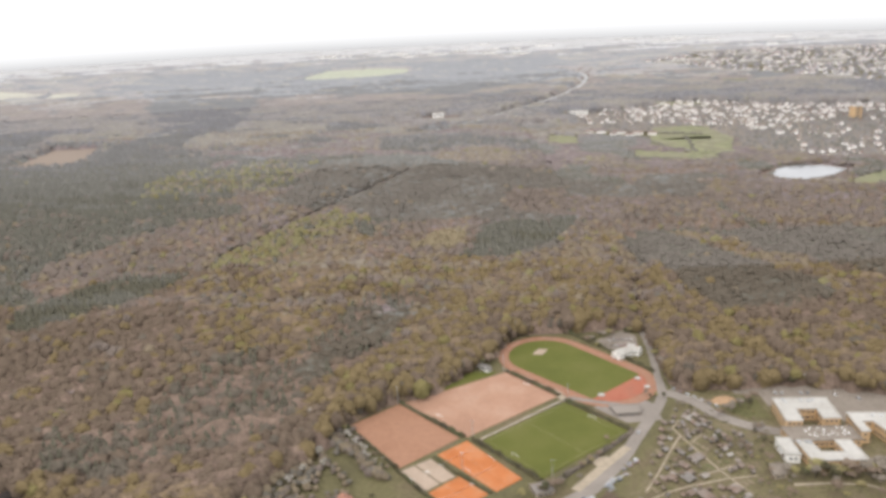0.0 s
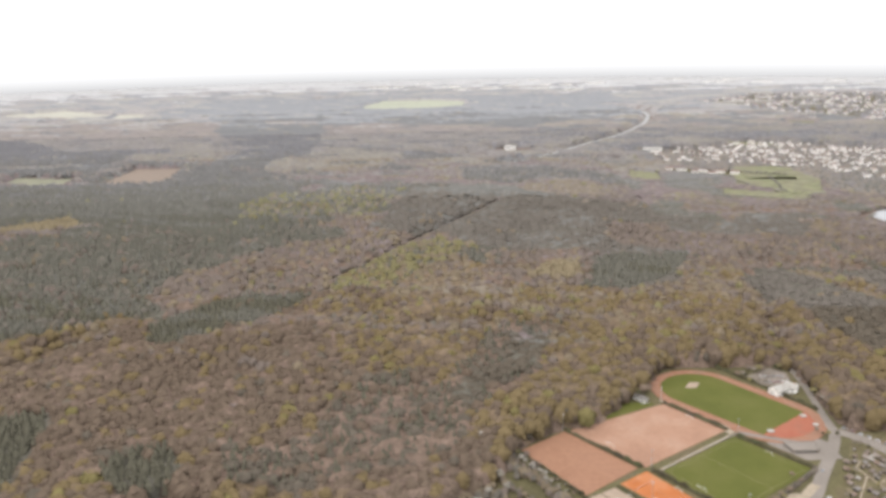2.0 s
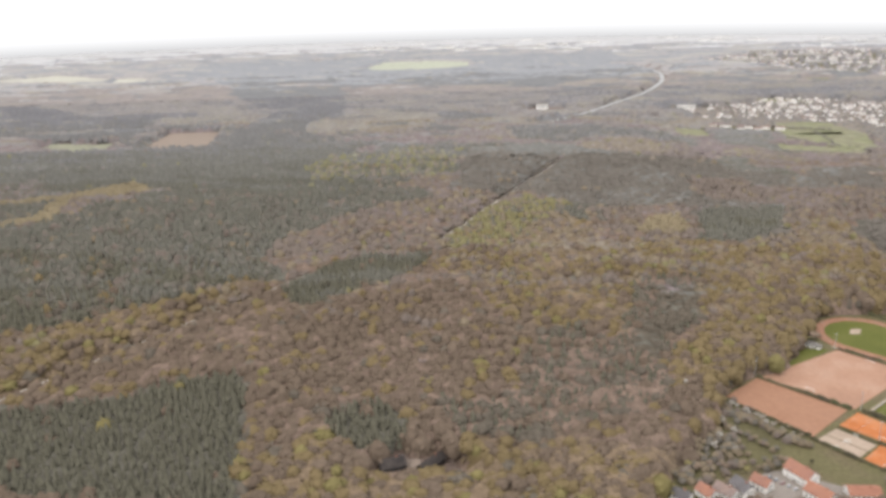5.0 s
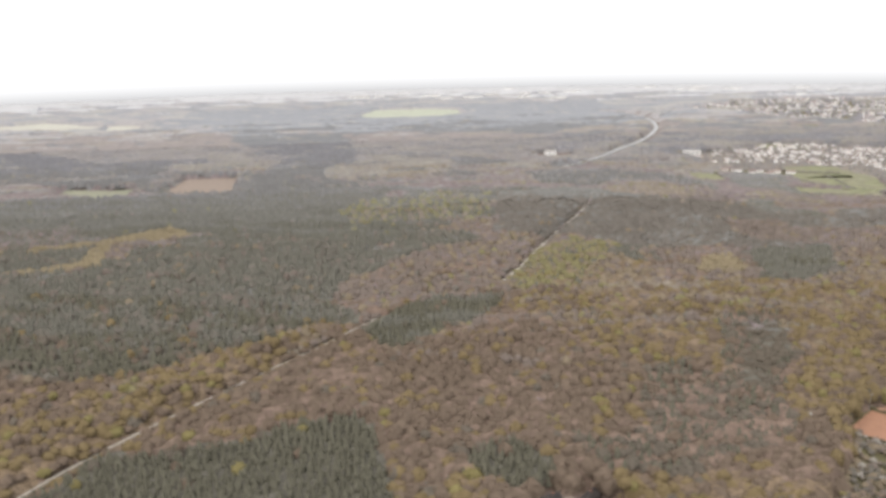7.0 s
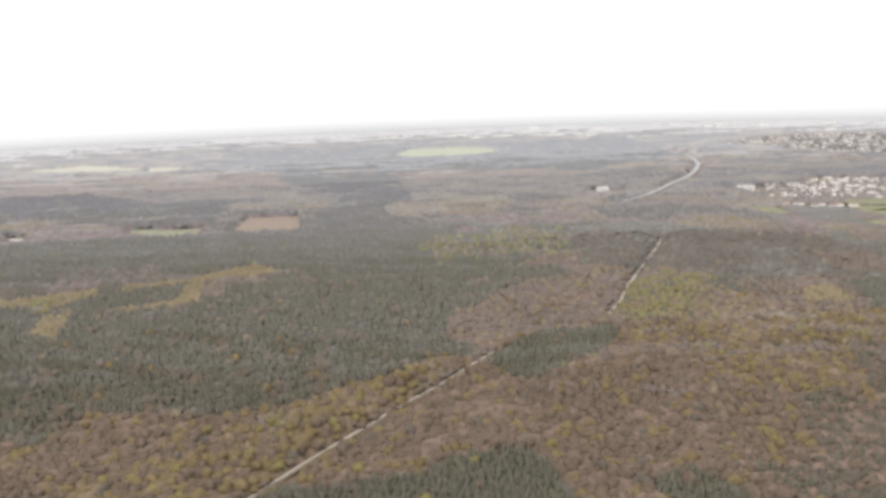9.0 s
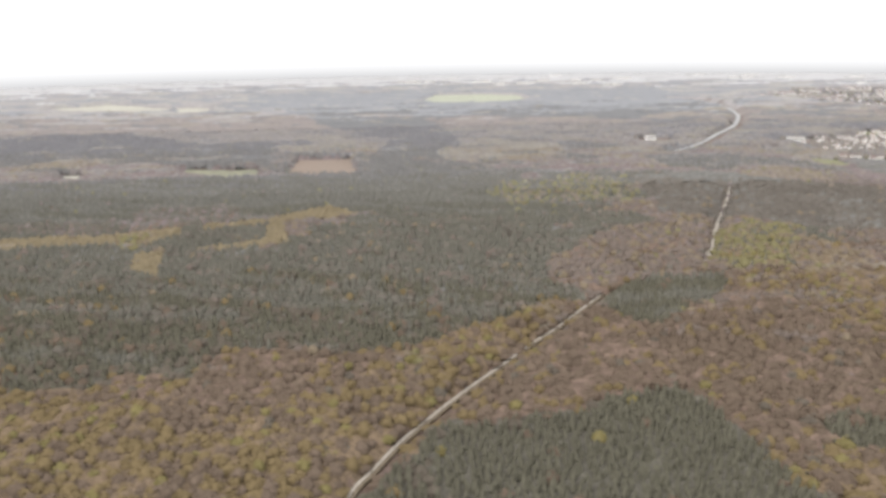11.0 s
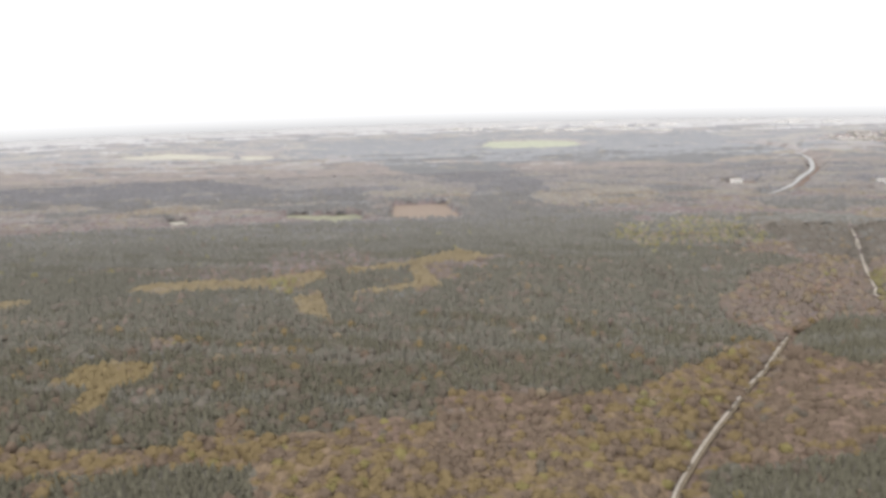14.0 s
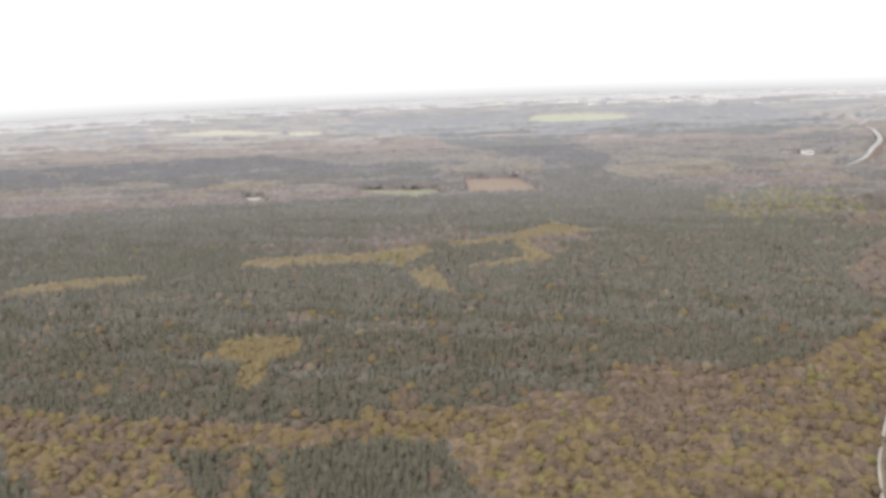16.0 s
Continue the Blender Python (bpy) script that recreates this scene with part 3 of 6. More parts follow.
# ---- ground and backdrop ----
def build_ground():
    n = 96
    g = np.linspace(-1, 1, n + 1)
    g = np.sign(g) * np.abs(g) ** 1.8 * 5000
    X, Y = np.meshgrid(g - 285, g)
    Z = np.where(np.hypot(X + 285, Y) > 3000, 0, waves(X, Y, 900, 9) * .5) - .6 + 1.2 * relief(X, Y)
    idx = np.arange((n + 1) ** 2).reshape(n + 1, n + 1)
    quads = np.stack([idx[:-1, :-1], idx[:-1, 1:], idx[1:, 1:], idx[1:, :-1]], -1).reshape(-1, 4)
    ob = from_arrays("ground", np.stack([X, Y, Z], -1).reshape(-1, 3), quads, [M_FLOOR], smooth=True)
    tagged(ob, "brown woodland floor reaching to the hazy horizon", "ground", kind="structure")


build_ground()


def build_backdrop():
    """A plain glowing ring that stands in for pale hazy distance."""
    m = bpy.data.materials.new("haze_backdrop_glow")
    m.use_nodes = True
    n, l = m.node_tree.nodes, m.node_tree.links
    n.clear()
    geo, sep = n.new("ShaderNodeNewGeometry"), n.new("ShaderNodeSeparateXYZ")
    l.new(geo.outputs["Position"], sep.inputs[0])
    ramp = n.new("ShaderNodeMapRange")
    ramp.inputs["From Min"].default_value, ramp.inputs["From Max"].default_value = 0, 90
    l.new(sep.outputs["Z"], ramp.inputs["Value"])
    # haze painted as an emission ramp, brighter upwards
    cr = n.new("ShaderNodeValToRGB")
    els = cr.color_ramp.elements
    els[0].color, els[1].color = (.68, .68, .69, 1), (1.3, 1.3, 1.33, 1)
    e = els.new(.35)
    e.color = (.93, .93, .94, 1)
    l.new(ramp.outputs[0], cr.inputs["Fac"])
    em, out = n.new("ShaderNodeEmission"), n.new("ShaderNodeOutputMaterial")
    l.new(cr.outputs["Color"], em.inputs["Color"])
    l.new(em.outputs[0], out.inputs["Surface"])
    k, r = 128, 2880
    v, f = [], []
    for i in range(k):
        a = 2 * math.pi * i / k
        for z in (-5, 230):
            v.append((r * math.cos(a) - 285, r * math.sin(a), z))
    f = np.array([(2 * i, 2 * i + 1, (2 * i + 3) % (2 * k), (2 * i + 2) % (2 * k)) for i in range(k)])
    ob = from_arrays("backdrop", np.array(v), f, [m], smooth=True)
    tagged(ob, "glowing backdrop ring for pale haze over the far plain", "haze", kind="structure")


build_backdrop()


# ---- woods ----
def crown_shape(seed, level, squash=1.0, rough=.22):
    r = random.Random(seed)
    bm = bmesh.new()
    bmesh.ops.create_icosphere(bm, subdivisions=level, radius=1.0)
    for v in bm.verts:
        k = 1 + r.uniform(-rough, rough)
        v.co = Vector((v.co.x * k, v.co.y * k, max(v.co.z, -.55) * k * squash))
    low = [f for f in bm.faces if f.calc_center_median().z < -.42 * squash]
    bmesh.ops.delete(bm, geom=low, context="FACES")
    bmesh.ops.triangulate(bm, faces=bm.faces)
    v = np.array([q.co[:] for q in bm.verts])
    bm.verts.index_update()
    f = np.array([[q.index for q in p.verts] for p in bm.faces])
    bm.free()
    return v, f


def fir_shape(seed, sides, tiers):
    """Stacked ragged skirts of branches narrowing to a tip."""
    r = random.Random(seed)
    v, f = [], []
    for t in range(tiers):
        z0, z1 = -1 + 1.9 * t / tiers, -1 + 2.0 * (t + 1.35) / tiers
        z1 = min(z1, 1.05)
        rad = 1.0 - .8 * t / tiers
        base = len(v)
        a0 = r.uniform(0, 6.3)
        for s in range(sides):
            a = a0 + 2 * math.pi * s / sides
            k = rad * r.uniform(.72, 1.15)
            v.append((k * math.cos(a), k * math.sin(a), z0 + r.uniform(-.1, .1)))
        v.append((0, 0, z1))
        for s in range(sides):
            f.append((base + s, base + (s + 1) % sides, base + sides))
    return np.array(v), np.array(f)


def dome_shape(seed):
    r = random.Random(seed)
    v = [(math.cos(a) * r.uniform(.8, 1.15), math.sin(a) * r.uniform(.8, 1.15), -.5) for a in [i * 2 * math.pi / 5 for i in range(5)]]
    v += [(math.cos(a + .6) * .62, math.sin(a + .6) * .62, .45 * r.uniform(.7, 1.3)) for a in [i * 2 * math.pi / 5 for i in range(5)]]
    v.append((r.uniform(-.2, .2), r.uniform(-.2, .2), .85))
    f = []
    for i in range(5):
        j = (i + 1) % 5
        f += [(i, j, 5 + i), (j, 5 + j, 5 + i), (5 + i, 5 + j, 10)]
    return np.array(v), np.array(f)


def clump_shape(seed, level, clumps, size):
    """A rounded crown, its surface broken by small folded leaf clumps."""
    r = random.Random(seed)
    v, f = crown_shape(seed + 500, level, 1.0, .17)
    V, F = [tuple(q) for q in v * .9], [tuple(q) for q in f]
    for i in range(clumps):
        z = 1 - 1.1 * (i + r.uniform(0, 1)) / clumps
        a = i * 2.4 + r.uniform(-.7, .7)
        s = math.sqrt(max(0, 1 - z * z)) if z > 0 else 1.0
        k = r.uniform(.84, .97)
        c = Vector((s * math.cos(a) * k, s * math.sin(a) * k, z * k))
        out = (c.normalized() + Vector((r.uniform(-.4, .4), r.uniform(-.4, .4), r.uniform(.5, 1.3)))).normalized()
        side = Matrix.Rotation(r.uniform(0, 6.3), 3, out) @ out.orthogonal().normalized()
        up = out.cross(side)
        w, h = size * r.uniform(.7, 1.3), size * r.uniform(.7, 1.3)
        base = len(V)
        V += [tuple(c + side * w - out * .18 * size), tuple(c + up * h + out * .1 * size), tuple(c - side * w - out * .18 * size), tuple(c - up * h * .8 + out * .1 * size)]
        F += [(base, base + 1, base + 3), (base + 1, base + 2, base + 3)]
    return np.array(V), np.array(F)


BROAD_NEAR = [clump_shape(s, 1, 16, .2) for s in range(1, 12)]
BROAD_MID = [clump_shape(20 + s, 1, 5, .26) for s in range(9)]
BROAD_FAR = [dome_shape(40 + s) for s in range(5)]
FIR_NEAR = [fir_shape(60 + s, 7, 3) for s in range(6)]
FIR_MID = [fir_shape(80 + s, 6, 2) for s in range(5)]
FIR_FAR = [fir_shape(90 + s, 5, 1) for s in range(4)]
TRUNK = (np.array([(math.cos(a) * w, math.sin(a) * w, z) for w, z in ((.16, 0), (.05, 1)) for a in (0, 2.09, 4.19)]),
         np.array([(0, 1, 4), (0, 4, 3), (1, 2, 5), (1, 5, 4), (2, 0, 3), (2, 3, 5)]))


def jitter_grid(x0, x1, y0, y1, step, seed):
    r = np.random.RandomState(seed)
    X, Y = np.meshgrid(np.arange(x0, x1, step), np.arange(y0, y1, step))
    return X.ravel() + r.uniform(-.42, .42, X.size) * step, Y.ravel() + r.uniform(-.42, .42, X.size) * step


# wedge fitted to the camera's view; forest trees are planted only inside it
def in_view(x, y, margin=25):
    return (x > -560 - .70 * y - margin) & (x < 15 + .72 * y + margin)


def growth(x, y):
    """Tree height factor, lowered beside ways, pastures and yards to open the camera's view of them."""
    g = np.ones(np.shape(x))
    for d, low in ((13, .84), (10, .66), (7.2, .46), (5, .3)):
        g = np.where(near_line(x, y, FOREST_ROAD + (1.0, -1.0), d), low, g)
    g = np.where(near_line(x, y, FOREST_ROAD + (4.5, -4.0), 4.8), np.minimum(g, .3), g)
    for d, low in ((14, .85), (10.5, .65), (7.5, .46), (4.5, .3)):
        g = np.where(near_line(x, y, FOREST_PATH + (-1, -2), d), low, g)
    for d, low in ((8, .8), (5.5, .6), (3.5, .4)):
        g = np.where(near_line(x, y, MAIN_ROAD[MAIN_ROAD[:, 1] > 365] + (0, -1), d), low, g)
    g = np.where((x > 88) & (x < 412) & (y > 598) & (y < 1005) & ~inside(x, y, OPEN["village"]), .42, g)  # trees lowered round lake and pastures to keep them in the camera's view
    g = np.where(near_line(x, y, MOTORWAY + (-4, -16), 16), .4, g)
    g = np.where((x > -75) & (x < 45) & (y > 1040) & (y < 1106), .35, g)
    g = np.where((x > 134) & (x < 203) & (y > 1010) & (y < 1076), .35, g)
    g = np.where((x > -196) & (x < -156) & (y > 212) & (y < 240), .45, g)
    return g


def wood(name, label, x, y, shapes, mat, radius, rise, top, seed, trunks=False, soft=True):
    """One wood of many trees: crowns of half-height rise whose tops reach about top."""
    r = np.random.RandomState(seed)
    n = len(x)
    if not n:
        return
    which = r.randint(0, len(shapes), n)
    size = r.uniform(.72, 1.2, n) * (1 + .5 * (r.rand(n) > .8))
    rad, half = radius * size, rise * size * r.uniform(.85, 1.15, n) * growth(x, y)
    ztop = top * r.uniform(.84, 1.12, n) * (1 + .1 * waves(x, y, 70, 31)) * growth(x, y) + relief(x, y)
    ang = r.uniform(0, 2 * np.pi, n)
    V, F, base = [], [], 0
    MI = []

    def lay(v, f, sel, sx, sz, zc, mi):
        nonlocal base
        c, s = np.cos(ang[sel])[:, None], np.sin(ang[sel])[:, None]
        px = (v[:, 0] * c - v[:, 1] * s) * sx[:, None] + x[sel][:, None]
        py = (v[:, 0] * s + v[:, 1] * c) * sx[:, None] + y[sel][:, None]
        pz = v[:, 2] * sz[:, None] + zc[:, None]
        V.append(np.stack([px, py, pz], -1).reshape(-1, 3))
        k = len(v)
        F.append((f[None] + (np.arange(len(sel)) * k)[:, None, None] + base).reshape(-1, 3))
        MI.append(np.full(len(sel) * len(f), mi))
        base += len(sel) * k

    for i, (v, f) in enumerate(shapes):
        sel = np.nonzero(which == i)[0]
        lay(v, f, sel, rad[sel], half[sel], ztop[sel] - half[sel], 0)
    if trunks:
        sel = np.arange(n)
        low = relief(x, y) - .8
        lay(*TRUNK, sel, np.ones(n) * 1.2, ztop - half * .6 - low, low, 1)
    ob = from_arrays(name, np.concatenate(V), np.concatenate(F), [mat, M_BARK], np.concatenate(MI), smooth=soft)
    tagged(ob, label, "woodland", kind="stuff")


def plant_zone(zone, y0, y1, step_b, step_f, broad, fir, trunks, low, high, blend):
    """Trees of one belt, kept to the camera's view; tones with painted haze (high) take over from clear ones (low)
    between the two blend distances.
    """
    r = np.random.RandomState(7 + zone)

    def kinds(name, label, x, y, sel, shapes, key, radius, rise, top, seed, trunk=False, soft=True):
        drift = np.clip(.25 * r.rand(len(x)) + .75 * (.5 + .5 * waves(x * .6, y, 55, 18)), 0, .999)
        # haze by colour: the farther the tree, the paler its tone
        haze_step = np.floor(2 * low + 2 * (high - low) * np.clip((y - blend[0]) / (blend[1] - blend[0]), 0, 1) + drift).astype(int)
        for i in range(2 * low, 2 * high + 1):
            pick = sel & (haze_step == i)
            wood(name, label, x[pick], y[pick], shapes, HAZE_TONES[i][key], radius, rise, top, seed + i, trunk, soft)

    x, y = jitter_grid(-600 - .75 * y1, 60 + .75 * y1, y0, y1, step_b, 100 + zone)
    ok = in_view(x, y)
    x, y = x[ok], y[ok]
    k = land(x, y)
    thin = r.rand(len(x)) < .05  # broadleaf trees stand apart over undergrowth
    k = np.where(thin & ((k == 1) | (k == 2) | (k == 3) | (k == 6)), -1, k)
    mixed = (k == 5)
    u = .42 * r.rand(len(x)) + .58 * (.5 + .5 * waves(x, y, 17, 14))  # like trees stand in groups
    u, w = np.argsort(np.argsort(u)) / len(u), waves(x, y, 38, 12)
    p = waves(x, y, 46, 13)  # broadleaf trees stand in groups among the firs
    is_bare = ((k == 1) & (u < .80 - .12 * p)) | ((k == 2) & (u < .46 + .3 * w)) | ((k == 6) & (u > .80)) | ((k == 4) & (u > .97) & (u < .99)) | ((k == 10) & (u < .40)) | (mixed & (u < .01 + .15 * p))
    is_bud = ((k == 1) & ~is_bare & (u < .95)) | ((k == 2) & ~is_bare & (u < .90)) | ((k == 3) & (u < .26)) | ((k == 8) & (u < .16)) | (mixed & (u >= .98)) | ((k == 10) & (u >= .40) & (u < .95)) | ((k == 9) & (u > .985))
    is_lime = ((k == 3) & (u >= .36)) | ((k == 8) & (u > .66)) | ((k == 2) & ~is_bare & (u >= .90) & (u < .97)) | ((k == 1) & (u >= .988)) | ((k == 4) & (u > .995)) | ((k == 10) & (u >= .95))
    is_grey = ((k == 6) & (u <= .5)) | ((k == 8) & (u > .2) & (u < .32)) | ((k == 1) & (u >= .95) & (u < .988)) | (mixed & ~is_bare & (u < .32 + .36 * p)) | ((k == 2) & (u >= .97)) | ((k == 3) & (u >= .26) & (u < .36))
    kinds("bare_woodland", "brown leafless broadleaf woodland in early spring", x, y, is_bare, broad, "bare", step_b * .80, 4.6, 9.0, 1 + zone, trunks)
    kinds("budding_woodland", "tan and yellowish budding broadleaf woodland", x, y, is_bud, broad, "bud", step_b * .80, 4.4, 9.0, 11 + zone, trunks)
    kinds("fresh_woodland", "bright yellow-green broadleaf trees in fresh leaf", x, y, is_lime, broad, "lime", step_b * .74, 4.1, 9.0, 21 + zone, trunks)
    kinds("grey_woodland", "dull grey-brown leafless trees among conifers", x, y, is_grey, broad, "grey", step_b * .74, 4.2, 8.7, 31 + zone, trunks)
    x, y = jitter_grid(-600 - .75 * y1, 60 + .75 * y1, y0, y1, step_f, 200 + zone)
    ok = in_view(x, y)
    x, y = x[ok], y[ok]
    k = land(x, y)
    u, p = r.rand(len(x)), waves(x, y, 46, 13)
    wood("golden_thicket", "low golden-tan thicket of young trees", x[k == 7], y[k == 7], broad, M_GOLD if zone else M_GOLD_NEAR, step_f * .72, 2.6, 7.4, 51 + zone, False)
    wood("even_woodland", "dark grey-brown stand of even young trees", x[k == 9], y[k == 9], broad, M_DULL if zone == 0 else M_DULL_HAZED, step_f * .9, 1.7, 7.4, 61 + zone, False)
    kinds("fir_woodland", "dark green conifer plantation of pointed firs", x, y, (k == 4) | ((k == 5) & (u < .72 - .45 * p)) | ((k == 6) & (u < .45)) | ((k == 3) & (u < .2)) | ((k == 8) & (u < .55)), fir, "fir", step_f * .74, 3.4, 9.0, 41 + zone, False, False)


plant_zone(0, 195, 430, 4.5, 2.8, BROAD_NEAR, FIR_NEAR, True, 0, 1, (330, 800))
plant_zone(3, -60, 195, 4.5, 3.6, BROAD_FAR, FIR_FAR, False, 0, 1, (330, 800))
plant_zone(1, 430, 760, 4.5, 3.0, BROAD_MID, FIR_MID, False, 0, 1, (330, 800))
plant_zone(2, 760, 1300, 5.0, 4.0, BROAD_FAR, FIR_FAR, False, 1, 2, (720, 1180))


def canopy(name, label, xs, ys, skip, base, amp, mats, hazed=None, blend=(0, 1)):
    """A closed, bumpy sheet of twigs and foliage, with gaps where the land is open."""
    X, Y = np.meshgrid(xs, ys)
    r = np.random.RandomState(77)
    X = X + r.uniform(-.3, .3, X.shape) * np.gradient(xs)[None, :]
    Y = Y + r.uniform(-.3, .3, Y.shape) * np.gradient(ys)[:, None]
    k = land(X.ravel(), Y.ravel()).reshape(X.shape)
    gone = (k == 0) | skip(X, Y)
    Z = base + r.uniform(-amp, amp, X.shape) + waves(X, Y, 300, 8) * amp * .4
    Z = np.where((k == 4) | (k == 5) | (k == 8), Z * .78, np.where(k == 7, Z * .85, Z))
    if name == "undergrowth":
        Z = Z * growth(X.ravel(), Y.ravel()).reshape(X.shape)
    Z = np.where(gone, -2.6, Z) + relief(X, Y)
    ny, nx = X.shape
    idx = np.arange(nx * ny).reshape(ny, nx)
    quads = np.stack([idx[:-1, :-1], idx[:-1, 1:], idx[1:, 1:], idx[1:, :-1]], -1).reshape(-1, 4)
    kk = k[:-1, :-1].ravel()
    out = (gone[:-1, :-1] & gone[1:, :-1] & gone[:-1, 1:] & gone[1:, 1:]).ravel()
    mi = np.select([(kk == 2) | (kk == 3) | (kk == 7) | (kk == 10), (kk == 4) | (kk == 5) | (kk == 8) | (kk == 9)], [1, 2], 0)
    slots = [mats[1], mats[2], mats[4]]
    # copies with painted haze take over with distance
    if hazed:
        slots += [hazed[1], hazed[2], hazed[4]]
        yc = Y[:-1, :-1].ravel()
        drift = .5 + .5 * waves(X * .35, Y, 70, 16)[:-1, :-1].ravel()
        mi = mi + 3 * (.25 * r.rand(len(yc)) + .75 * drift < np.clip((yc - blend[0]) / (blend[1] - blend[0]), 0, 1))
    if name == "far_woodland":  # pale fields with haze painted in take over towards the horizon
        slots.append(M_HAZE_PLAIN)
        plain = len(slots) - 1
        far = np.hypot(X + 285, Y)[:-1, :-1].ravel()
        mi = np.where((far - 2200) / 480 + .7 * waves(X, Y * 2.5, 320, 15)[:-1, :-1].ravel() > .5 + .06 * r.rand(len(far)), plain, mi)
    ob = from_arrays(name, np.stack([X, Y, Z], -1).reshape(-1, 3), quads[~out], slots, mi[~out], smooth=True)
    tagged(ob, label, "woodland", kind="stuff")


canopy("far_woodland", "far brown and dark green woodland with haze in its colours",
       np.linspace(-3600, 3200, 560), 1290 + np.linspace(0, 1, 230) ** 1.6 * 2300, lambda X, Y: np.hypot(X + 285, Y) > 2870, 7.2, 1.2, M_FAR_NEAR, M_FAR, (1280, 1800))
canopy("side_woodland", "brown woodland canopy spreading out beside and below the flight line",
       np.linspace(-2600, 2000, 260), np.linspace(-700, 1290, 160), lambda X, Y: in_view(X, Y, 5) & (Y > -60), 6.5, 1.5, M_UNDER)
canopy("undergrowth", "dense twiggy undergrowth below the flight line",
       np.linspace(-640, 260, 190), np.linspace(-64, 199, 60), lambda X, Y: ~in_view(X, Y, 30), 6.2, 1.1, M_UNDER)
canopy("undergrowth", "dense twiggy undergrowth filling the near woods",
       np.linspace(-1150, 620, 400), np.linspace(195, 765, 142), lambda X, Y: ~in_view(X, Y, 30), 6.0, 1.0, M_UNDER, M_UNDER_B, (330, 800))
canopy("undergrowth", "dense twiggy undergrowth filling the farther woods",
       np.linspace(-1550, 1000, 320), np.linspace(760, 1300, 80), lambda X, Y: ~in_view(X, Y, 30), 7.2, 1.1, M_UNDER_B, M_UNDER_C, (760, 1150))

# ---- open land: fields, clearings, roads, water ----


def field(name, label, category, poly, mat, z=0.0, kind="structure"):
    bm = bmesh.new()
    slab(bm, poly, -1.6, z)
    ob = part(name, bm, mat)
    return tagged(ob, label, category, kind=kind)


field("ploughed_field", "reddish brown bare field enclosed by woods", "field", OPEN["red_field"], M_SOIL)
field("meadow", "yellow-green meadow strip in the woods", "meadow", OPEN["pale_glade"], M_SPRING)
for key in ("meadow_a", "meadow_b", "meadow_c", "meadow_d", "meadow_e", "meadow_f", "meadow_g"):
    field("meadow", "yellow-green pasture below the village", "meadow", OPEN[key], M_PASTURE)
field("meadow", "dull green pasture between hedges below the village", "meadow", OPEN["meadow_h"], M_PASTURE, -.03)
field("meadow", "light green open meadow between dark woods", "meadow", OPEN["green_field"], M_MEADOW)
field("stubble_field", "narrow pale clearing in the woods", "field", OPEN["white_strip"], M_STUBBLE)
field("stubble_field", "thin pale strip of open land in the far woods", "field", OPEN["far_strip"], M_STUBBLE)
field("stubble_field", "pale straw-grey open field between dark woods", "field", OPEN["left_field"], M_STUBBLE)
field("village_ground", "grey-brown garden ground and lanes under the village houses", "ground", OPEN["village"], M_YARD, -.1)
field("village_ground", "grey-green ground under a row of village buildings", "ground", OPEN["row_ground"], M_GRASS, -.1)
field("town_ground", "grey-green ground under the far town", "ground", OPEN["town"], M_GRASS, -.1)
field("sports_ground", "rough grass round the pitches and courts", "ground", OPEN["sports"], M_GRASS, -.05)
field("garden_ground", "brown-green soil of allotment gardens and school grounds", "ground", OPEN["gardens"], M_SOILGREEN, -.07)
field("water", "still pale grey lake reflecting the sky", "lake", [(267, 672), (280, 686), (295, 699), (309, 703), (329, 700), (344, 681), (325, 663), (307, 654), (299, 653), (291, 645), (286, 655), (281, 656), (276, 660), (270, 658)], M_WATER, .1)


def road(name, label, line, width, mat, z=.12):
    bm = bmesh.new()
    ribbon(bm, line, width, z)
    return tagged(part(name, bm, mat), label, "road", kind="structure")


# verges added to lighten the shaded gaps beside road and track
road("verge", "brown verge added to lighten the gap beside the forest road", FOREST_ROAD + (.5, -.4), 3.2, M_VERGE, .12)
road("verge", "straw-brown grass verge added to lighten the gap along a track", FOREST_PATH + (-.8, -.5), 6.4, M_STRAW, .12)
road("road", "pale gravel forest road curving between the trees", FOREST_ROAD, 1.05, M_TRACKWAY, .25)
road("road", "narrow pale track through the woods", FOREST_PATH, 1.6, M_TRACKWAY, .25)
road("road", "pale grey motorway curving through far woods", MOTORWAY, np.interp(np.arange(len(MOTORWAY)), [0, 6, len(MOTORWAY)], [4, 7, 8]), M_MOTORWAY, .6)
road("road", "grey asphalt road past the sports ground", MAIN_ROAD, np.interp(MAIN_ROAD[:, 1], [195, 270, 296, 312, 500], [5.6, 4.7, 4.2, 3.0, 2.3]), M_ROAD)
road("road", "short pale ride between conifer stands", np.array([(-538.6, 633.0), (-535.7, 667.4), (-532.7, 699.7)], float), 1.4, M_TRACKWAY, .25)
road("road", "grey access road to the school", SCHOOL_ROAD, 5.4, M_ROAD, .10)

# ---- sports ground ----


def thing(name, label, category, x=0.0, y=0.0, turn=0.0, z=0.0, group=""):
    ob = new(name)
    ob.matrix_basis = pose(x, y, z, 0, 0, turn)
    return tagged(ob, label, category, group)


def line_strip(bm, a, b, w, z0, z1):
    a, b = np.array(a, float), np.array(b, float)
    d = (b - a) / np.linalg.norm(b - a)
    n = np.array((-d[1], d[0])) * w / 2
    slab(bm, [tuple(a + n), tuple(a - n), tuple(b - n), tuple(b + n)], z0, z1)


def lerp2(quad, u, v):
    q = [np.array(p, float) for p in quad]
    return (q[0] * (1 - u) + q[1] * u) * (1 - v) + (q[3] * (1 - u) + q[2] * u) * v


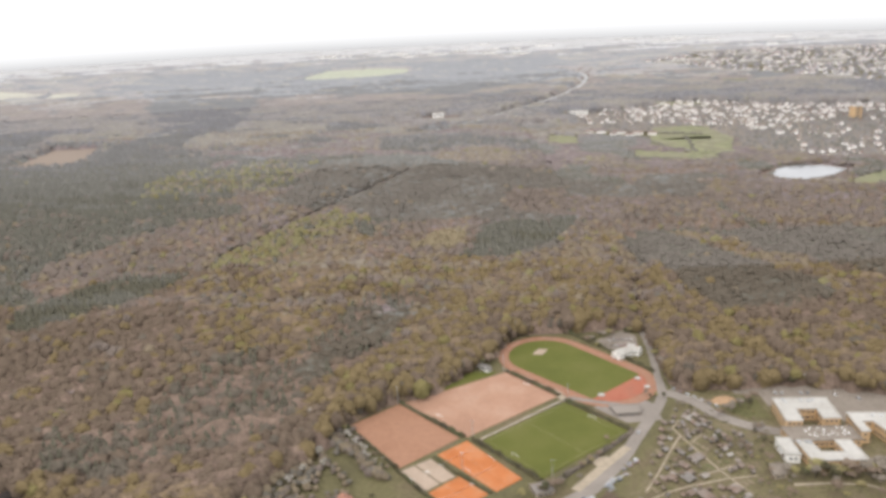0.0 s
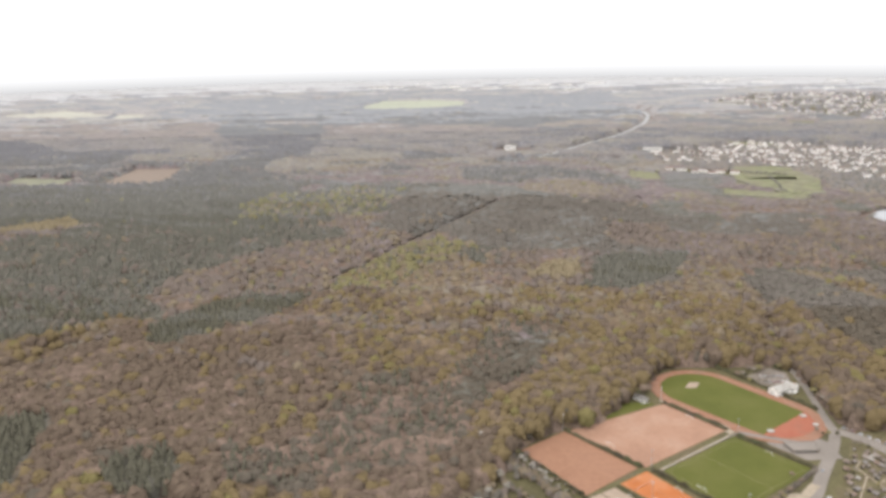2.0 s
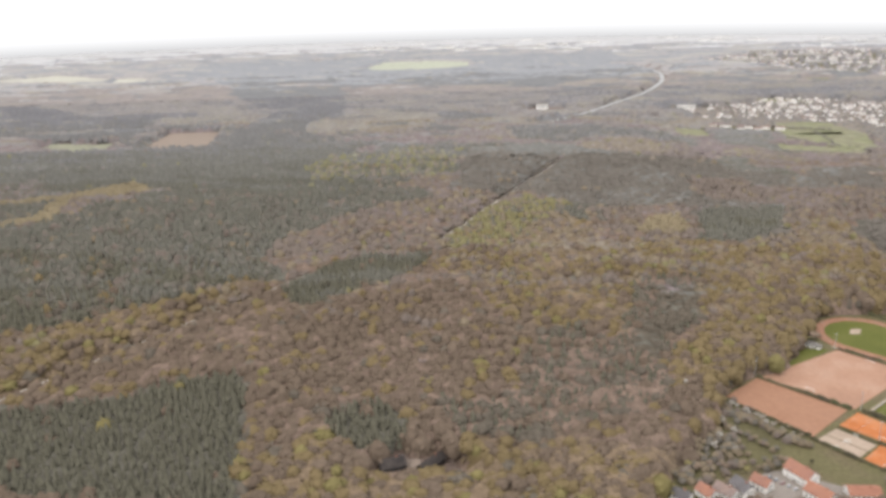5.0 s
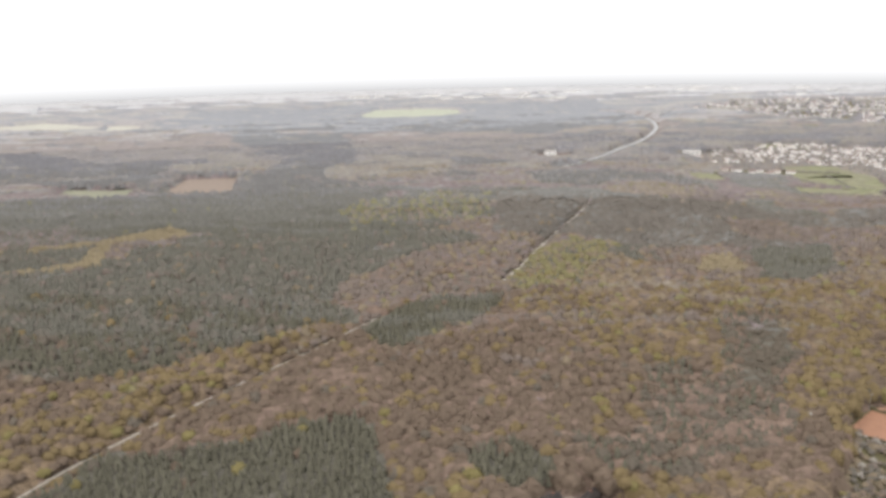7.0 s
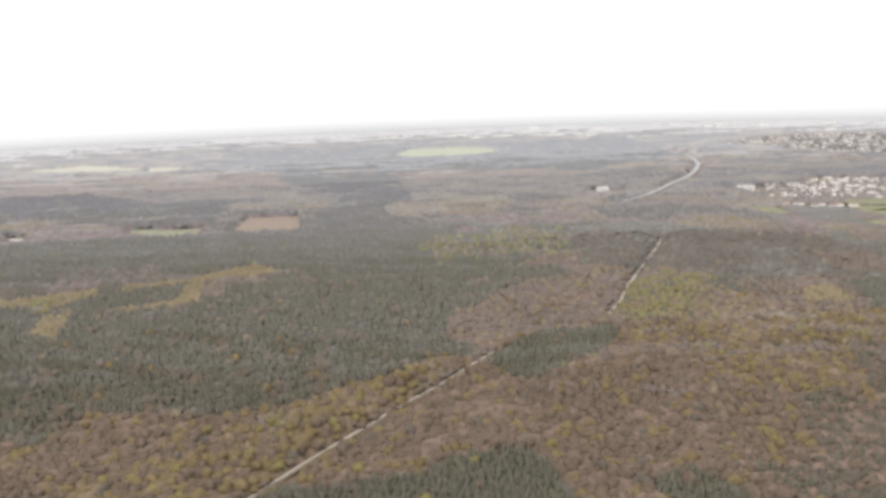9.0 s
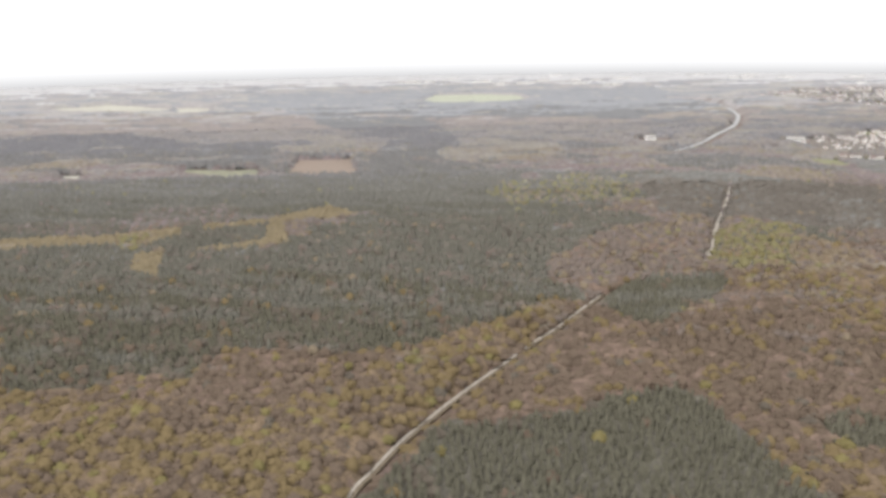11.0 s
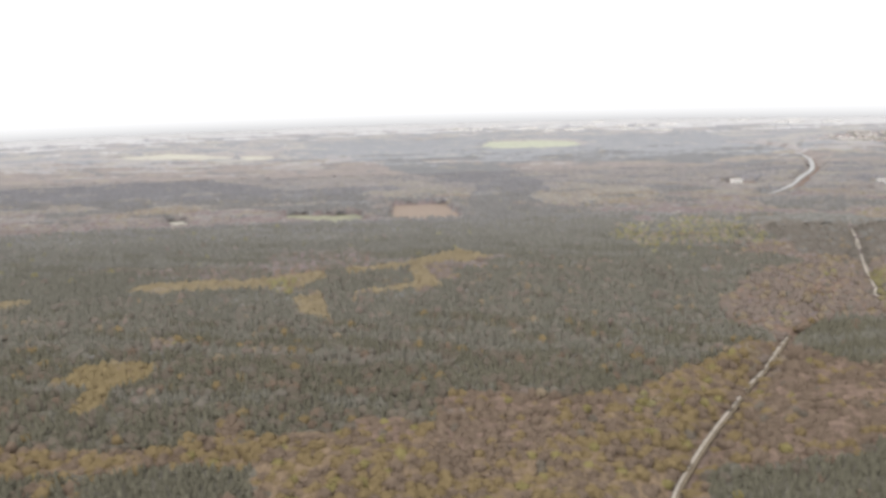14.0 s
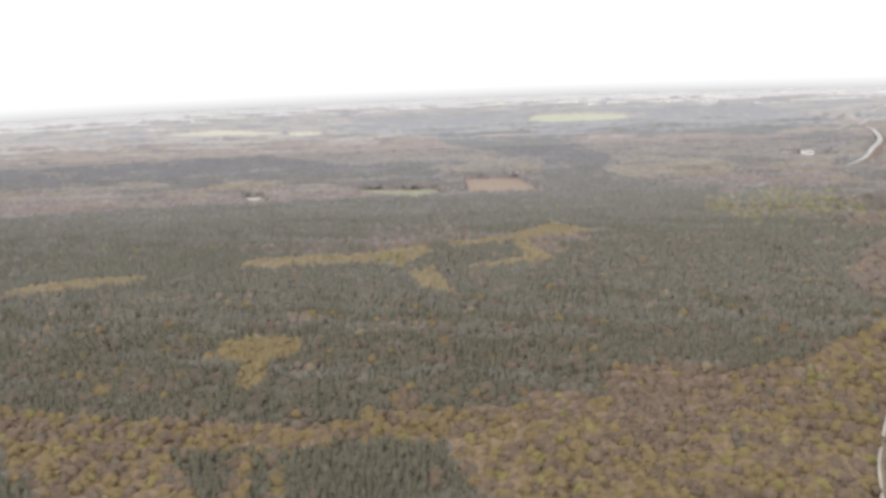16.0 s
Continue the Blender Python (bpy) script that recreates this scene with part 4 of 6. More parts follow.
def goal(parent, p, q):
    """A goal frame between two posts, with a net bar behind."""
    p, q = np.array(p), np.array(q)
    bm = bmesh.new()
    for s in (p, q):
        block(bm, s[0] - .05, s[1] - .05, .1, s[0] + .05, s[1] + .05, 1.15)
    line_strip(bm, p, q, .1, 1.1, 1.2)
    part("goal", bm, M_WHITE, parent, "white goal frame")


def pitch(label, quad, mat, z, lines=True, line_w=.07):
    ob = thing("sports_pitch", label, "pitch")
    bm = bmesh.new()
    slab(bm, quad, -1, z)
    part("surface", bm, mat, ob)
    if lines:
        L = [((.05, .05), (.95, .05)), ((.95, .05), (.95, .95)), ((.95, .95), (.05, .95)), ((.05, .95), (.05, .05)), ((.5, .05), (.5, .95))]
        for a, b in L:
            bm = bmesh.new()
            line_strip(bm, lerp2(quad, *a), lerp2(quad, *b), line_w, z - .05, z + .012)
            part("marking", bm, M_PALE, ob)
        for u in (.05, .95):
            goal(ob, lerp2(quad, u, .45), lerp2(quad, u, .55))
    return ob


pitch("pale red-brown ash football pitch with worn patches", [(-32.6, 300), (12, 323.4), (31.4, 299), (-7.4, 270.8)], M_ASH, .12)
pitch("darker red-brown ash pitch beside the hedge", [(-53.7, 284), (-34.5, 299.4), (-10.5, 270.4), (-32.5, 252.2)], M_ASH2, .10, False)
pitch("mown green grass football pitch with white goals", [(-2.3, 267.5), (33.2, 293.6), (54.3, 268.6), (17, 241)], M_TURF, .10)
pitch("bright orange clay tennis courts in a row", [(-18.9, 259.6), (-7.6, 268.2), (10.4, 242), (1, 235.2)], M_CLAY, .12)
pitch("bright orange clay tennis court beside a hedge", [(-22.6, 236), (-11.4, 245.2), (-1.9, 234), (-12.2, 226)], M_CLAY, .12)
for q in ([(-32.9, 249.7), (-27.4, 253.3), (-18.2, 241.4), (-23.7, 237.1)], [(-26.9, 253.7), (-21.4, 257.2), (-12.6, 245.2), (-17.7, 241.8)]):
    pitch("pale grey-pink hard tennis court", q, M_PALE, .10)


def tennis_nets():
    for a, b in (((-15.8, 254.6), (-6, 261.7)), ((-7.2, 244.0), (1.6, 250.2)), ((-17, 232.0), (-6.2, 240.6))):
        ob = thing("tennis_net", "low white-banded tennis net across a court", "tennis net", group="tennis nets")
        bm = bmesh.new()
        line_strip(bm, a, b, .02, .13, .30)
        part("net", bm, M_CLAY, ob)
        bm = bmesh.new()
        line_strip(bm, a, b, .03, .301, .32)
        part("band", bm, M_WHITE, ob, "white net band")
        for p in (a, b):
            bm = bmesh.new()
            block(bm, p[0] - .04, p[1] - .04, .1, p[0] + .04, p[1] + .04, .36)
            part("post", bm, M_METAL, ob)


tennis_nets()


def stadium(half, rad, along, across, centre, n=20):
    out = []
    for sgn, a0 in ((1, -90), (-1, 90)):
        for i in range(n + 1):
            a = radians(a0 + 180 * i / n)
            u, v = sgn * half + rad * math.cos(a), rad * math.sin(a)
            out.append((centre[0] + u * along[0] + v * across[0], centre[1] + u * along[1] + v * across[1]))
    return out


M_REDZONE = material("red_end_zone", [(.29, .095, .058), (.32, .115, .072), (.27, .115, .075)], scales=(1.2, .12), contrast=.1)


def running_track():
    ob = thing("running_track", "red oval running track round a green infield", "running track")
    al, ac, c = (.62, -.785), (.785, .62), (42.6, 323.6)
    bm = bmesh.new()
    slab(bm, stadium(18, 21.5, al, ac, c), -1, .10)
    part("track", bm, M_TARTAN, ob)
    bm = bmesh.new()
    slab(bm, stadium(18, 17.2, al, ac, c), -1, .14)
    part("kerb", bm, M_TARTAN, ob)
    pts = [p for p in stadium(18, 16.9, al, ac, c)]
    end = [(c[0] + 24 * al[0] + s * 15.6 * ac[0], c[1] + 24 * al[1] + s * 15.6 * ac[1]) for s in (-1, 1)]
    grass = [end[0], end[1]] + pts[21:]
    bm = bmesh.new()
    slab(bm, grass, -1, .18)
    part("infield", bm, M_TURF, ob, "mown green infield")
    dz = [p for p in pts[:21] if (p[0] - c[0]) * al[0] + (p[1] - c[1]) * al[1] > 24.2]
    bm = bmesh.new()
    slab(bm, [end[0]] + dz + [end[1]], -1, .17)
    part("end_zone", bm, M_REDZONE, ob, "red surfaced end zone")
    for k in range(1, 6):
        outer, inner = stadium(18, 17.2 + k * .72 + .06, al, ac, c, 14), stadium(18, 17.2 + k * .72, al, ac, c, 14)
        bm = bmesh.new()
        n = len(outer)
        o = [bm.verts.new((*p, .112)) for p in outer]
        i_ = [bm.verts.new((*p, .112)) for p in inner]
        for a in range(n):
            bm.faces.new((o[a], o[(a + 1) % n], i_[(a + 1) % n], i_[a]))
        part("lane_line", bm, M_PALE, ob)
    bm = bmesh.new()
    slab(bm, [(25.7, 339.7), (29.1, 345.0), (34, 344.8), (30.5, 339.1)], .1, .24)
    part("sand_pit", bm, M_PALE, ob, "pale sand jumping pit")
    for x, y, w in ((49.4, 297.7, 2.6), (67.7, 310.7, 2.4), (69.6, 302.8, 2.2)):
        bm = bmesh.new()
        block(bm, x - w / 2, y - 1, .15, x + w / 2, y + 1, .75)
        bmesh.ops.bevel(bm, geom=bm.edges[:], offset=.15, segments=2, affect="EDGES")
        part("landing_mat", bm, M_ROOFW, ob, "white landing mat")


running_track()


def hedge(line, width, height, seed, label="dark clipped hedge along the pitch edge", mat=M_HEDGE):
    r = np.random.RandomState(seed)
    pts = curve_points(line, .8)
    width, height = width * .62, height * .72
    d = np.gradient(pts, axis=0)
    d /= np.linalg.norm(d, axis=1)[:, None]
    n = np.c_[-d[:, 1], d[:, 0]]
    prof = [(-.5, -.1), (-.55, .45), (-.3, .92), (0, 1.0), (.3, .92), (.55, .45), (.5, -.1)]
    m = len(prof)
    V = np.zeros((len(pts), m, 3))
    swell = np.interp(np.arange(len(pts)), np.arange(0, len(pts) + 3, 3), r.uniform(.45, 1.5, len(np.arange(0, len(pts) + 3, 3))))
    for j, (o, h) in enumerate(prof):
        k = r.uniform(.72, 1.3, len(pts))
        V[:, j, :2] = pts + n * (o * width * k)[:, None]
        V[:, j, 2] = h * height * r.uniform(.75, 1.25, len(pts)) * swell if h > 0 else -.5
    idx = np.arange(len(pts) * m).reshape(-1, m)
    q = np.stack([idx[:-1, :-1], idx[:-1, 1:], idx[1:, 1:], idx[1:, :-1]], -1).reshape(-1, 4)
    ob = from_arrays("hedge", V.reshape(-1, 3), q, [mat])
    tagged(ob, label, "hedge", "hedges round the pitches")


M_SCRUB = material("scrub_twigs", [(.11, .095, .08), (.15, .125, .10)], scales=(1.5, .2), contrast=.35, spec=.05)
hedge([(-34.6, 300.6), (-22, 286), (-8.6, 271)], 2.4, 1.9, 1)
hedge([(12.5, 324), (22, 312.5), (32, 299.6)], 2.6, 2.3, 2)
hedge([(34.4, 294.6), (45, 282.4), (55.4, 269.6)], 2.2, 2.0, 3)
hedge([(-5.4, 268.6), (6, 254.6), (17, 239.6)], 2.0, 1.9, 4)
hedge([(-33.6, 251.2), (-23.6, 236.4), (-12.6, 224.6)], 1.8, 1.6, 5)
hedge([(-54.6, 283.2), (-44, 267.6), (-33.6, 252)], 2.0, 1.5, 6)
hedge([(42.4, 366.6), (57.6, 346.4), (76.4, 316.3)], 1.7, 1.8, 7)
hedge([(-11.6, 246.4), (-0.6, 234.4)], 1.0, 1.3, 8)
hedge([(-20.2, 258.4), (-12, 246.6)], .9, 1.2, 9)
hedge([(21.7, 238.8), (39.2, 253.9), (54.8, 268.1)], 2.4, 2.0, 10, "brown leafless scrub along the road bank", M_SCRUB)


def fence(a, b, n):
    """Low rail fence with separate posts."""
    ob = thing("rail_fence", "grey tubular rail fence beside the footpath", "fence")
    a, b = np.array(a, float), np.array(b, float)
    bm = bmesh.new()
    line_strip(bm, a, b, .1, .5, .6)
    part("rail", bm, M_METAL, ob)
    bm = bmesh.new()
    block(bm, -.06, -.06, 0, .06, .06, .6)
    first = part("post", bm, M_METAL, ob)
    first.location = (a[0], a[1], 0)
    for i in range(1, n):
        p = a + (b - a) * i / (n - 1)
        shared("post", first.data, ob, Matrix.Translation((p[0], p[1], 0)))


def footpaths():
    for a, b, w, mat, label in (((-3.5, 268.0), (34.4, 296.7), 1.1, M_SAND, "pale gravel footpath between two pitches"),
                                ((32, 299.2), (35.8, 294.2), 3.0, M_SAND, "worn pale ground at the pitch corner"),
                                ((35.9, 297.2), (64.6, 285.4), 2.4, M_ROAD, "grey path below the running track"),
                                ((11.1, 327.5), (34, 300.7), 1.0, M_SAND, "sandy strip beside the running track"),
                                ((27.5, 233.7), (50.8, 258.4), 3.4, M_SAND, "bare sandy verge beside the road")):
        bm = bmesh.new()
        line_strip(bm, a, b, w, -1, .14)
        tagged(part("pavement", bm, mat), label, "path", kind="structure")


footpaths()
fence((-1.1, 269.1), (33.9, 295.5), 16)


def mast(x, y, h, label, mat=M_METAL):
    ob = thing("floodlight_mast", label, "mast", x, y, group="floodlight masts")
    bm = bmesh.new()
    bmesh.ops.create_cone(bm, segments=8, radius1=.16, radius2=.08, depth=h, matrix=Matrix.Translation((0, 0, h / 2)))
    part("pole", bm, mat, ob)
    bm = bmesh.new()
    block(bm, -.45, -.1, h - .1, .45, .1, h + .15)
    part("lamp_head", bm, M_METAL, ob)
    return ob


for p in ((-35.2, 300.0), (-5.4, 270.2), (34.9, 294.7), (11.1, 324.6), (20.8, 240.7), (-10, 248.5)):
    mast(*p, 7.5, "slim grey floodlight mast at a pitch corner")

# ---- buildings ----


def facade_windows(parent, a, b, z0, storeys, storey_h, spacing=1.7, size=(.95, .8)):
    """Window panes with sills set proud along a wall from a to b."""
    a, b = np.array(a, float), np.array(b, float)
    length = np.linalg.norm(b - a)
    n = int((length - .6) / spacing)
    if n < 1:
        return
    d = (b - a) / length
    ang = math.degrees(math.atan2(d[1], d[0]))
    me = WINDOW_MESH.get(size)
    if me is None:
        bm = bmesh.new()
        block(bm, -size[0] / 2, -.04, -size[1] / 2, size[0] / 2, .04, size[1] / 2)
        me = bpy.data.meshes.new("window")
        bm.to_mesh(me)
        bm.free()
        me.materials.append(M_GLASSY)
        WINDOW_MESH[size] = me
    for s in range(storeys):
        for i in range(n):
            p = a + d * (length - (n - 1) * spacing) / 2 + d * spacing * i
            shared("window", me, parent, pose(p[0], p[1], z0 + storey_h * (s + .55), 0, 0, ang))


WINDOW_MESH = {}


def inset(poly, k):
    """Polygon moved inwards by k (plan, counter-clockwise)."""
    p = np.array(poly, float)
    area = np.sum(p[:, 0] * np.roll(p[:, 1], -1) - np.roll(p[:, 0], -1) * p[:, 1])
    if area < 0:
        p = p[::-1]
    out = []
    for i in range(len(p)):
        a, b, c = p[i - 1], p[i], p[(i + 1) % len(p)]
        d1, d2 = (b - a) / np.linalg.norm(b - a), (c - b) / np.linalg.norm(c - b)
        n1, n2 = np.array((-d1[1], d1[0])), np.array((-d2[1], d2[0]))
        out.append(tuple(b + (n1 + n2) / (1 + n1 @ n2) * k))
    return out


def flat_building(name, label, poly, height, storeys, wall=M_OCHRE, roof=M_ROOFW, category="building", skylights=0, seed=0):
    ob = thing(name, label, category)
    bm = bmesh.new()
    slab(bm, inset(poly, .25), -1, height - .3)
    part("wall", bm, wall, ob)
    bm = bmesh.new()
    slab(bm, poly, height - .296, height)
    part("roof", bm, roof, ob)
    rim, q = inset(poly, .3), inset(poly, 0)
    bm = bmesh.new()
    n = len(rim)
    for i in range(n):
        j = (i + 1) % n
        slab(bm, [q[i], q[j], rim[j], rim[i]], height + .003, height + .22)
    part("parapet", bm, roof if roof is not M_SHED else M_YARD, ob)
    ws = inset(poly, .23)
    for i in range(n):
        facade_windows(ob, ws[i], ws[(i + 1) % n], 0, storeys, (height - .4) / storeys)
    r = random.Random(seed)
    c = np.mean(np.array(poly), axis=0)
    for i in range(skylights):
        p = lerp2([poly[0], poly[1], poly[2], poly[-1]], r.uniform(.1, .9), r.uniform(.08, .22))
        bm = bmesh.new()
        block(bm, p[0] - .5, p[1] - .5, height, p[0] + .5, p[1] + .5, height + .45)
        part("skylight", bm, M_METAL, ob)
    return ob


flat_building("school", "two-storey school wing with white flat roof and ochre walls", [(112.3, 279.8), (132.8, 278.2), (131.2, 262.7), (124.5, 263.3), (125.2, 270.2), (118, 270.9), (116.9, 262.2), (110.7, 262.8)], 5.0, 2, skylights=5, seed=1)
flat_building("school", "school wing round a court, white flat roof", [(108.7, 250.7), (113.9, 250.4), (114.4, 242.8), (122.2, 242.2), (122.1, 249.7), (127.7, 249.2), (128, 236.5), (109, 237.7)], 4.2, 1, skylights=4, seed=2)
flat_building("school", "long white-roofed school wing with ochre walls", [(134.6, 266.5), (163.4, 263.6), (163.2, 243.3), (153.7, 243.5), (142.5, 251.6), (141.1, 259.5), (137.3, 259.8), (136.8, 252.8), (133.5, 252.9)], 5.0, 2, skylights=3, seed=3)
flat_building("school_hall", "small white flat-roofed hall beside the school", [(103, 254.3), (108.2, 253.7), (107.6, 242.5), (102.4, 243.2)], 3.6, 1, M_WHITE)
flat_building("school_hall", "low flat-roofed school hall with a grey roof terrace", [(108.3, 262.1), (133.5, 260.5), (133.4, 251.0), (129.1, 251.1), (108.7, 251.9)], 3.0, 1, M_OCHRE, M_YARD)
flat_building("club_building", "low grey flat-roofed changing rooms with white edges", [(50.2, 287.3), (62.7, 287.4), (61.7, 280.6), (51.6, 280.5)], 1.3, 1, M_YARD, M_ROAD)
flat_building("garage_block", "low pale garage block beside the tennis courts", [(12.1, 236.1), (18.8, 237.9), (20.7, 231.9), (13.9, 230.1)], 1.6, 1, M_SAND, M_SHED)
flat_building("pavilion", "small pale square pavilion with a flat roof", [(95.6, 240.9), (99.6, 240.8), (99.4, 234.4), (94.3, 233.6)], 2.0, 1, M_SAND, M_YARD)
flat_building("clubhouse_hut", "grey-white hut at the edge of the wood", [(-0.6, 329.4), (1.8, 331.0), (6.0, 325.2), (3.6, 323.6)], 1.7, 1, M_WHITE, M_SLATEFLAT)


def gable_house(name, label, x, y, turn, w, d, wall_h, ridge, roof_mat, wall_mat=M_WHITE, category="house", group="", detail=True):
    """Walls with gables, a two-slope tiled roof with eaves, chimney, windows and a door."""
    ob = thing(name, label, category, x, y, turn, group=group)
    bm = bmesh.new()
    prof = [(-d / 2, -1), (d / 2, -1), (d / 2, wall_h), (0, ridge), (-d / 2, wall_h)]
    ends = [[bm.verts.new((sx * w / 2, py, pz)) for py, pz in prof] for sx in (-1, 1)]
    bm.faces.new(ends[0][::-1])
    bm.faces.new(ends[1])
    for i in range(5):
        j = (i + 1) % 5
        bm.faces.new((ends[0][i], ends[0][j], ends[1][j], ends[1][i]))
    bmesh.ops.recalc_face_normals(bm, faces=bm.faces)
    part("wall", bm, wall_mat, ob)
    bm = bmesh.new()
    slope = (ridge - wall_h) / (d / 2)
    e, t = .35, .22
    prof = [(-d / 2 - e, wall_h - slope * e + .03), (0, ridge + .03), (d / 2 + e, wall_h - slope * e + .03),
            (d / 2 + e, wall_h - slope * e + t), (0, ridge + t + .05), (-d / 2 - e, wall_h - slope * e + t)]
    ends = [[bm.verts.new((sx * (w / 2 + .3), py, pz)) for py, pz in prof] for sx in (-1, 1)]
    for i in range(6):
        j = (i + 1) % 6
        bm.faces.new((ends[0][i], ends[0][j], ends[1][j], ends[1][i]))
    for en in ends:
        bm.faces.new((en[0], en[1], en[4], en[5]))
        bm.faces.new((en[1], en[2], en[3], en[4]))
    bmesh.ops.recalc_face_normals(bm, faces=bm.faces)
    roof = part("roof", bm, roof_mat, ob)
    if not detail:
        return ob
    bm = bmesh.new()
    block(bm, w * .18, -.3, ridge - .6, w * .18 + .5, .2, ridge + .7)
    part("chimney", bm, M_TILE, roof, "brick chimney")
    rows = 2 if wall_h > 2.3 else 1
    for yy in (-d / 2 - .02, d / 2 + .02):
        facade_windows(ob, (-w / 2, yy), (w / 2, yy), 0, rows, wall_h / rows, 1.5, (.6, .65))
    for xx in (-w / 2 - .02, w / 2 + .02):
        facade_windows(ob, (xx, -d / 2), (xx, d / 2), 0, rows, wall_h / rows, 1.5, (.6, .65))
    bm = bmesh.new()
    block(bm, -.3, -d / 2 - .06, 0, .3, -d / 2 - .01, 1.0)
    part("door", bm, M_DARK, ob)
    return ob


gable_house("house", "white house with a steep orange tiled roof", -48.5, 227.0, -63, 9.5, 6, 3.0, 5.2, M_TILE)
gable_house("house", "white house with a weathered orange roof", -47.3, 215.5, -60, 8.5, 6, 2.6, 4.6, M_TILE)
gable_house("house", "white house with a red tiled roof", -63.4, 222.9, -55, 6, 4.6, 2.4, 4.2, M_TILE)
gable_house("house", "white house with a grey-blue tiled roof", -70.7, 220.8, -71, 7, 5, 2.5, 4.3, M_SLATE)
gable_house("house", "white house with a weathered grey-brown roof", -76.9, 218.9, -54, 7, 5, 2.4, 4.2, M_VROOF)
gable_house("house", "small white house with an orange roof", -83.2, 218.9, -60, 6, 4.6, 2.4, 4.1, M_TILE)
gable_house("house", "white house with a dark grey roof", -92.3, 218.1, -42, 7, 5, 2.3, 4.0, M_SLATE)
gable_house("house", "low house with a weathered brown roof", -102.3, 214.3, -30, 9, 5, 2.0, 3.8, M_VROOF)
gable_house("house", "low wide house with a brick-red roof", -33.1, 216.5, -5, 10, 5.5, 2.0, 3.4, M_TILE)
gable_house("clubhouse", "white clubhouse with pale gabled roofs by the parking ground", 66.1, 333.3, 30, 8, 5, 2.4, 4.2, M_ROOFW)
gable_house("clubhouse", "white side wing of the clubhouse", 72.3, 336.0, -35, 6, 4.5, 2.2, 3.8, M_ROOFW)
gable_house("forest_lodge", "pinkish-roofed lodge among trees and blossom", -67.9, 284.7, 35, 8, 4.5, 1.8, 3.4, M_PALE, M_SAND)
gable_house("barn", "dark timber barn in a woodland glade", -187.7, 241.8, 20, 9, 6, 2.0, 4.0, M_DARK, M_DARK, "barn")
gable_house("barn", "small dark timber barn beside a glade", -173.6, 241.8, 48, 11, 4, 1.8, 3.4, M_DARK, M_DARK, "barn")


def paved(label, poly, mat, z=.06):
    bm = bmesh.new()
    slab(bm, poly, -1, z)
    tagged(part("pavement", bm, mat), label, "paving", kind="structure")


paved("grey gravel parking ground beside the track", [(55.7, 350.4), (72.1, 361.5), (77.8, 355.4), (75.8, 342.7), (74.7, 335.9), (66.1, 336.2), (62.3, 341.3)], M_YARD)
paved("grey paved way between track and changing rooms", [(44.4, 288.5), (47.4, 290.9), (55.1, 292.6), (64.7, 294.2), (69.4, 288.1), (68.8, 276.4), (54.9, 275.4)], M_ROAD, .055)
paved("grey-beige school forecourt", [(103, 298.7), (140.1, 297.4), (146.7, 295.2), (171.2, 279.8), (171.1, 267.2), (135.1, 268.4), (135.2, 281.0), (112.4, 282.3), (112.5, 291.5), (103, 293.8)], M_YARD)
paved("beige verge between road and houses", [(-104.3, 208.4), (-94.5, 215.1), (-71.3, 216.6), (-67.4, 226.4), (-57.6, 231.6), (-51.3, 232.4), (-40.2, 223.8), (-19.1, 211.4), (-26.9, 206.7)], M_ROAD)


def mound(label, x, y, rx, ry, h, mat):
    r = random.Random(4)
    bm = bmesh.new()
    rings = [[bm.verts.new((x + rx * k * math.cos(a) * r.uniform(.88, 1.12), y + ry * k * math.sin(a) * r.uniform(.88, 1.12), h * (1 - k) ** .8 - .15)) for a in [i * math.pi / 8 for i in range(16)]] for k in (1, .75, .45, .2)]
    top = bm.verts.new((x, y, h * .9))
    for p, q in zip(rings, rings[1:]):
        for i in range(16):
            bm.faces.new((p[i], p[(i + 1) % 16], q[(i + 1) % 16], q[i]))
    for i in range(16):
        bm.faces.new((rings[-1][i], rings[-1][(i + 1) % 16], top))
    tagged(part("mound", bm, mat), label, "mound")


paved("green lawn between the wood and the ash pitch", [(-27.6, 303.2), (-3.4, 325.2), (9, 324.2), (-23, 302.6)], M_TURF, .05)
paved("green lawn beside the school", [(92.4, 285.4), (102.9, 291.9), (110.1, 290.6), (109.9, 272.1), (102.7, 273.3), (97.1, 278.4)], M_LAWN, .02)
M_EARTH = material("orange_tan_earth", [(.33, .215, .125), (.38, .25, .15)], scales=(1, .2), contrast=.2)
paved("pinkish-brown bare ground under shrubs beside the pitches", [(-74, 276), (-67, 278), (-62, 270), (-66, 266), (-72, 269)], M_PALE)
mound("orange-tan heap of bare earth on the grass", 97.2, 288.7, 5.4, 4.2, 1.3, M_EARTH)
mound("pale sandy bank beside the road", 40.6, 249.9, 4.6, 4.0, .7, M_SAND)
for x, y in ((89.6, 281.2), (91.9, 272.4), (102.2, 269.1)):
    mound("low shrub bed in a paved turning place", x, y, 2.0, 1.1, .4, M_HEDGE)
PLOT_PATHS = ([(74.6, 274.9), (70.7, 269.9), (76.1, 250.0), (80.4, 236.8), (83.5, 229.7)], [(72.3, 264.8), (64.2, 252.2), (57.5, 241.2), (50.5, 230.7)], [(50.7, 226.3), (57.2, 229.8), (64.7, 232.6), (79.1, 235.9), (90.1, 236.9)], [(74.3, 259.1), (80.4, 264.5)], [(70.4, 238.7), (76.8, 240.5), (84.1, 243.2)])
for line in PLOT_PATHS:
    bm = bmesh.new()
    ribbon(bm, np.array(line, float), .62, .06)
    tagged(part("pavement", bm, M_SAND), "light path between allotment plots", "path", kind="structure")
